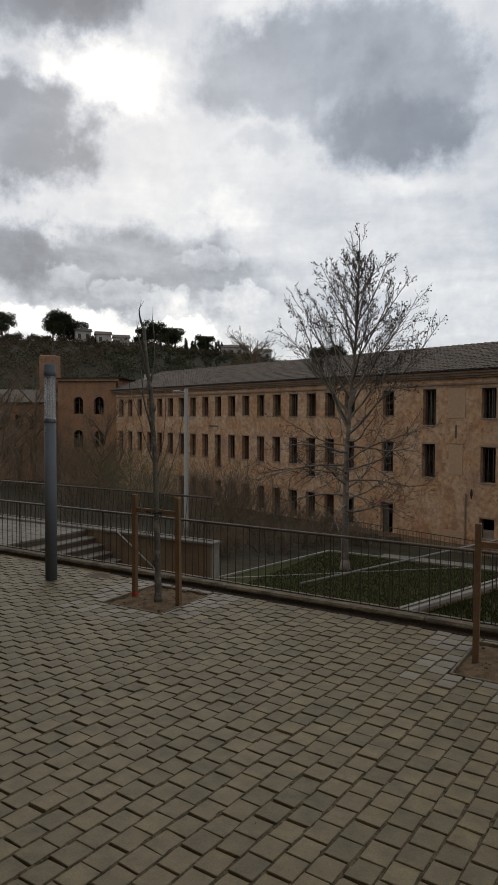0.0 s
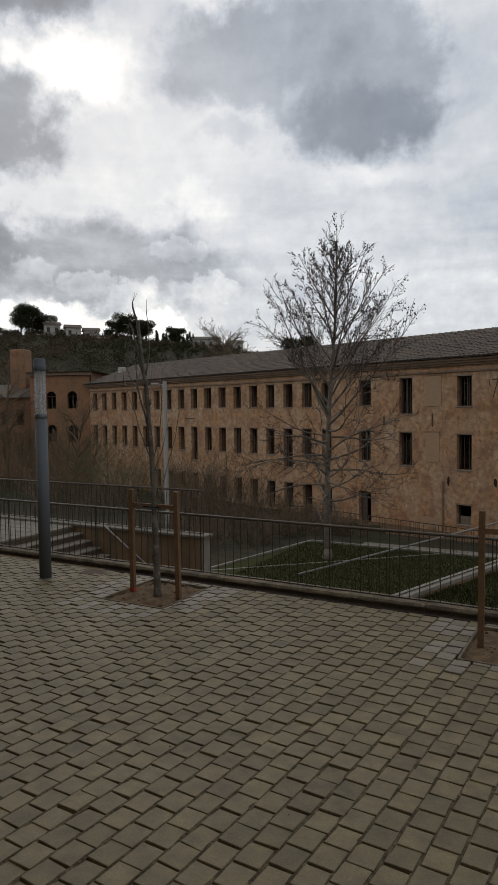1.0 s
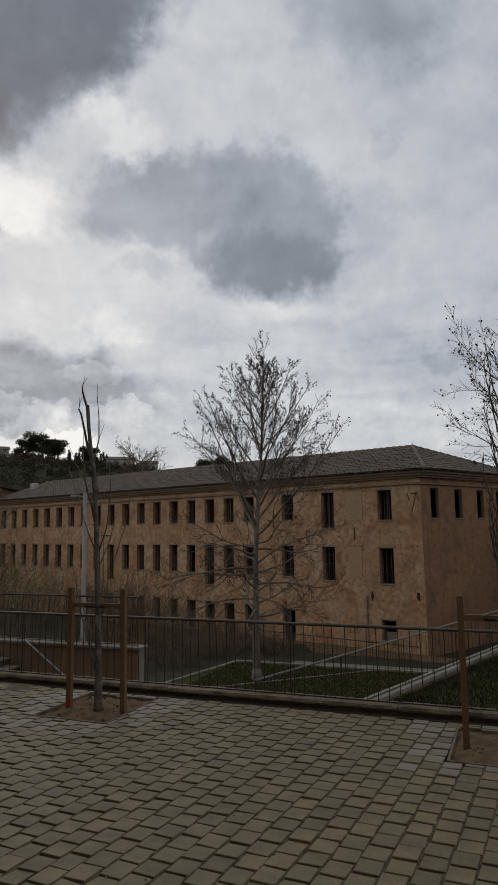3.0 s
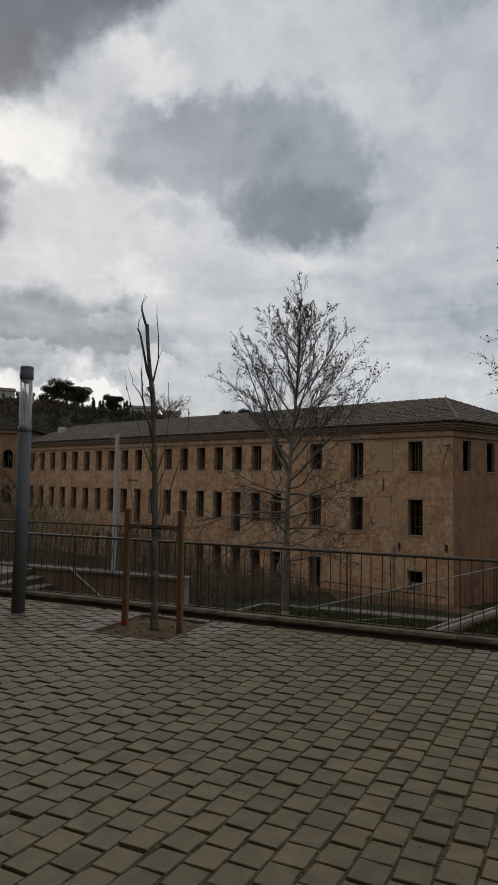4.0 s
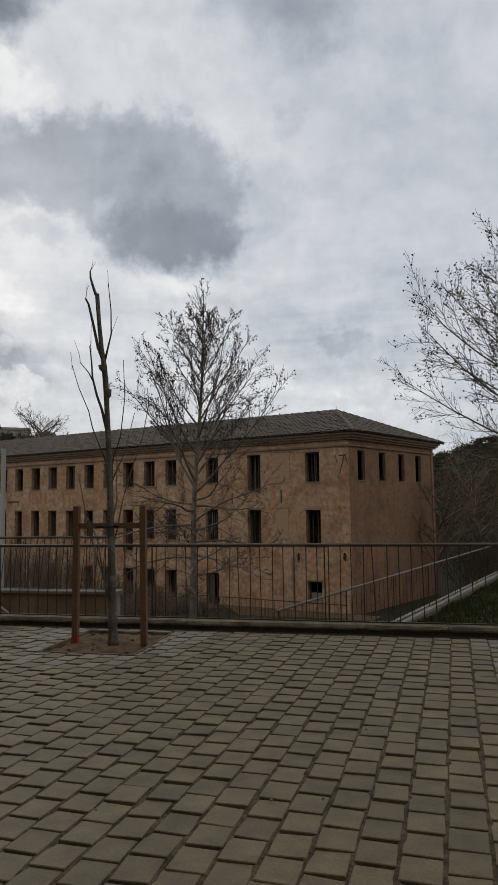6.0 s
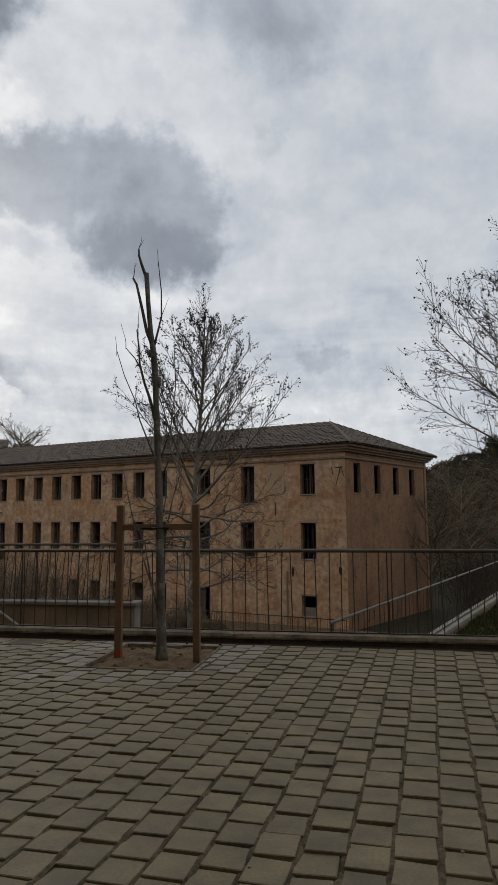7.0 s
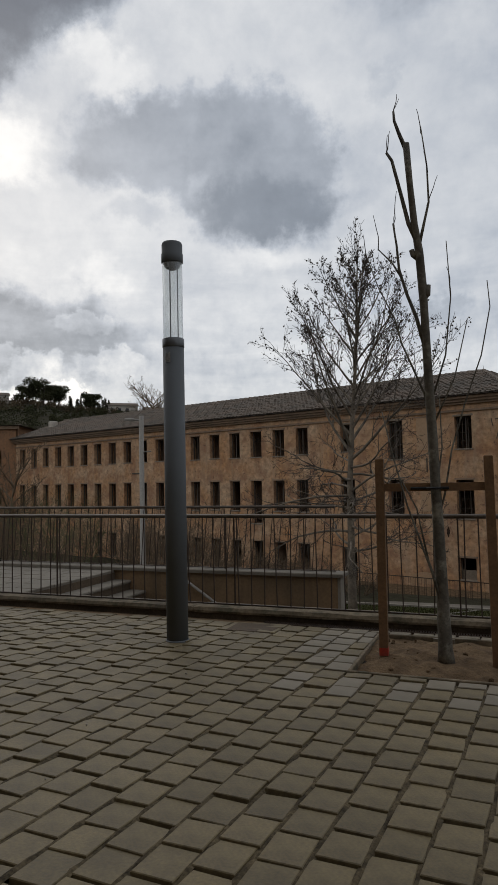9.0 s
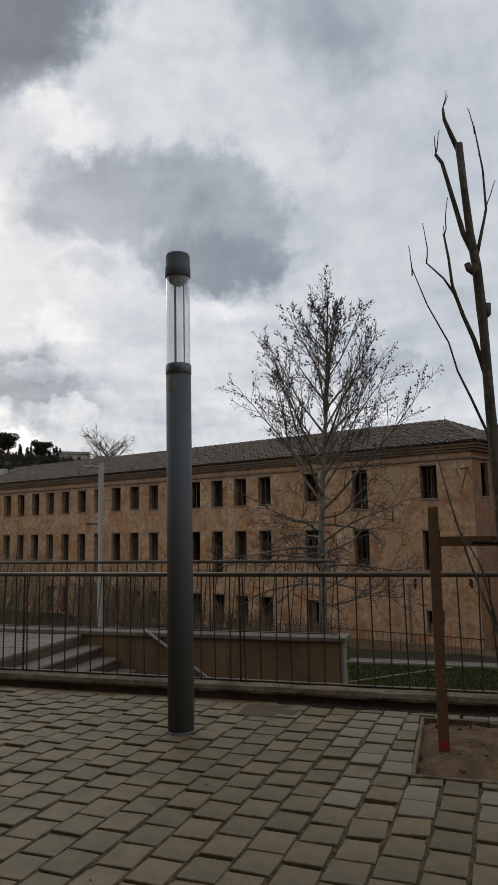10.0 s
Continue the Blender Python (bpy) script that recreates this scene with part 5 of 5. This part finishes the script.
def pine(az, dist, height, width, seed, umbrella=True):
    r = random.Random(seed)
    x, y = dist * math.sin(radians(az)), dist * math.cos(radians(az))
    z = land(x, y) - 0.3
    t = thing("pine_tree" if umbrella else "cypress", "dark spreading pine on the hill ridge" if umbrella else "dark narrow cypress on the hill ridge", "tree", pose(x, y, z), "ridge trees")
    part("trunk", Build().tube([(0, 0, 0), (0.2, 0, height * 0.5), (0.1, 0, height * 0.8)], [0.28, 0.2, 0.1], 7), M["twig"], t)
    b = Build()
    if umbrella:
        for _ in range(9):
            a, q = r.uniform(0, 6.28), width * 0.42 * math.sqrt(r.random())
            clump(b, (q * math.cos(a), q * math.sin(a), height * r.uniform(0.32, 0.92)), width * 0.27, height * 0.16, 420, 0.62, r, 0.8)
    else:
        for k in range(9):
            f = k / 8
            clump(b, (0, 0, height * (0.12 + 0.8 * f)), width * 0.5 * (1 - f * 0.8), height * 0.09, 60, 0.35, r)
    part("crown", b, M["pine"], t)


for k, (az, dist, h, w) in enumerate(((-51.6, 232, 9, 9), (-47.6, 230, 10, 9), (-46.7, 226, 9.5, 9), (-45.9, 230, 8, 8), (-38.6, 226, 9, 10), (-37.4, 230, 7.5, 9), (-39.8, 230, 7, 7), (-55, 236, 9, 9),
                                     (-24.5, 240, 9, 9), (-23.3, 240, 10, 9), (-20.0, 242, 9, 10), (9.5, 200, 10, 10), (12, 190, 9, 9), (-16.5, 240, 9, 9), (-34.8, 228, 6, 6))):
    pine(az, dist, h, w, 200 + k)
for k in range(13):
    q = random.Random(k)
    pine(-36.6 + 0.27 * k + q.uniform(-0.25, 0.25), 228 + q.uniform(0, 10), q.uniform(2.8, 5.6), q.uniform(1.8, 3.2), 300 + k, False)


def hill_house(az, dist, w, d, h, label, lift=0.0):
    x, y = dist * math.sin(radians(az)), dist * math.cos(radians(az))
    t = thing("house", label, "house", pose(x, y, land(x, y) + lift, 0, 0, -az + 8), "houses on the hill")
    part("wall", Build().box(-w / 2, w / 2, 0, d, -4, h), M["house"], t)
    part("roof", Build().add([Vector(v) for v in ((-w / 2 - 0.4, -0.4, h), (w / 2 + 0.4, -0.4, h), (w / 2 + 0.4, d + 0.4, h), (-w / 2 - 0.4, d + 0.4, h), (-w / 2 - 0.4, d / 2, h + 1.2), (w / 2 + 0.4, d / 2, h + 1.2))],
                             [(0, 1, 5, 4), (2, 3, 4, 5), (1, 2, 5), (3, 0, 4), (3, 2, 1, 0)]), M["tile"], t)
    for k in range(max(int(w / 2.6), 1)):
        wx = -w / 2 + 1.3 + k * 2.6
        part("window", Build().box(wx - 0.5, wx + 0.5, -0.05, -0.005, h - 2.4, h - 0.9), M["dark_pane"], t)


for az, dist, w, d, h, lift in ((-45.1, 226, 5.2, 5, 2.6, 0.9), (-43.4, 224, 4.8, 4, 2.8, 0.3), (-41.9, 226, 5.0, 4, 2.2, 0.2)):
    hill_house(az, dist, w, d, h, "pale house among trees on the hill", lift)
hill_house(-32.2, 234, 10, 6, 2.2, "long pale building on the hill ridge", 0.8)
hill_house(-29.7, 234, 5.5, 6, 2.6, "pale flat house on the hill ridge", 0.7)


# ---- grass ----
r = random.Random(41)


def tufts(n, where, low, high):
    b = Build()
    for _ in range(n):
        p = where()
        if p is None:
            continue
        a, h = r.uniform(0, 6.28), r.uniform(low, high)
        w = 0.010 + 0.010 * r.random()
        d = Vector((math.cos(a), math.sin(a), 0))
        tip = p + Vector((r.gauss(0, 0.4) * h, r.gauss(0, 0.4) * h, h))
        b.add([p - d * w, p + d * w, tip], [(0, 1, 2)])
    return b


def on_terrace():
    gx, gy = 0.35 + 9 * r.random() ** 1.3, 0.1 + 24 * r.random() ** 1.5
    return TERR @ Vector((gx, gy, -0.93 + 0.06 * noise.noise((gx * 0.6, gy * 0.6, 0)) + 0.05 * max(gx - 6, 0) - 0.01))


def on_lawn():
    return Vector((r.uniform(-10.3, 1.4), r.uniform(18, 31.2), -3.985))


tagged(part("terrace_grass", tufts(60000, on_terrace, 0.04, 0.13), M["blade"]), "short uneven green grass on the terrace", "grass", kind="stuff")
tagged(part("lawn_grass", tufts(40000, on_lawn, 0.05, 0.11), M["blade"]), "short green grass of the garden lawn", "grass", kind="stuff")

# ---- paving blocks ----
PX, PY = 0.215, 0.2365
LEAN_X, TURN = 0.073, -2.8
HX, HY = 0.0985, 0.1150
r = random.Random(2)


def worn_block(x0, x1, y0, y1, b=0.004):
    return Build().slab(x0, x1, y0, y1, -0.055, 0.0, b)


near = worn_block(-HX, HX, -HY, HY).mesh("paving_block", M["paver"])
pale = worn_block(-HX, HX, -HY, HY).mesh("paving_block", M["paver_new"])
field, filler = Build(), Build()
count = 0
PITS = (-2.70, 2.92)
for i in range(-72, 44):
    column = 0.2815 + i * PX
    # dirt and sand washed into the wide joint beside each column
    n = 150
    for q in range(n):
        ya, yb = -2.6 + 11.86 * q / n, -2.6 + 11.86 * (q + 1) / n
        xa, xb = (column + PX / 2 + LEAN_X * (yy - 8.5) for yy in (ya, yb))
        if any(abs(xb - c) < 0.66 and yb > 7.72 for c in PITS):
            continue
        za, zb = (-0.004 + 0.012 * noise.noise((column * 3, yy * 9, 7.0)) for yy in (ya, yb))
        filler.add([Vector(v) for v in ((xa - 0.020, ya, za - 0.004), (xa, ya, za + 0.003), (xa + 0.020, ya, za - 0.004), (xb - 0.020, yb, zb - 0.004), (xb, yb, zb + 0.003), (xb + 0.020, yb, zb - 0.004))],
                   [(0, 1, 4, 3), (1, 2, 5, 4)])
    shift = 0.018 * math.sin(i * 1.7)
    for j in range(-30, 22):
        y = 4.65 + (j + (0.5 if i % 2 else 0.0)) * PY + shift - 0.015 * column
        x = column + LEAN_X * (y - 8.5)
        if y > 9.27 + 0.07 or y < -2.6:
            continue
        x0, x1, y0, y1 = -HX, HX, -HY, min(HY, 9.262 - y)
        skip = False
        for c in PITS:
            dx, dy = x - c, y - 8.44
            if abs(dx) < 0.625 + HX and abs(dy) < 0.685 + HY:
                left, rgt, low, top = -0.625 - (dx - HX), dx + HX - 0.625, -0.685 - (dy - HY), dy + HY - 0.685
                best = max(left, rgt, low, top)
                if best < 0.03:
                    skip = True
                elif best == left:
                    x1 = x0 + left
                elif best == rgt:
                    x0 = x1 - rgt
                elif best == low:
                    y1 = y0 + low
                else:
                    y0 = y1 - top
        if skip or y1 - y0 < 0.03:
            continue
        whole = x1 - x0 > 0.186 and y1 - y0 > 0.225
        turn = TURN + r.gauss(0, 1.3) if whole else 0.0
        tip = pose(x + r.gauss(0, 0.004), y + r.gauss(0, 0.005), r.gauss(0, 0.0022), r.gauss(-2.4, 0.7) if y < 9.1 else -0.5, r.gauss(0, 0.7), turn)
        beside = min(max(abs(x - c) - 0.62, abs(y - 8.44) - 0.68) for c in PITS)
        fresh = beside < 0.50 and r.random() < (0.88 if y > 7.85 else 0.62)
        if fresh or (-4.6 < x < -0.6 and 5.0 < y < 7.6 and count < 240):
            count += 1
            if whole:
                ob = part("paving_block", pale if fresh else near, None, plaza, "pale newer block" if fresh else "")
            else:
                ob = part("paving_block", worn_block(x0, x1, y0, y1, 0.005), M["paver_new" if fresh else "paver"], plaza)
            ob.matrix_basis = tip
        else:
            field.slab(x0, x1, y0, y1, -0.055, 0.0, 0.004, tip)
tagged(part("block_field", field, M["paver_far"], plaza), kind="stuff")
tagged(part("joint_filling", filler, M["sand"], plaza), kind="stuff")
cover = part("access_cover", Build().slab(-4.86, -4.36, 8.86, 9.22, -0.03, 0.004, 0.006), M["riser"])
tagged(cover, "brown cast cover set into the paving beside the lamp", "cover")
# small litter on the blocks
lr = random.Random(14)
for k in range(26):
    lx, ly = lr.uniform(-5.5, 3.5), lr.uniform(3.6, 8.9)
    if min(abs(lx + 2.70), abs(lx - 2.92)) < 0.75 and ly > 7.6:
        continue
    s = lr.uniform(0.004, 0.011)
    tagged(part("pebble", Build().tube([(lx, ly, 0.0), (lx + s * 0.2, ly, s * 0.8), (lx, ly, s * 1.2)], [s, s * 1.1, s * 0.5], 7), M["pale_edge"]), "small pale pebble lying on the paving", "pebble", "pebbles")
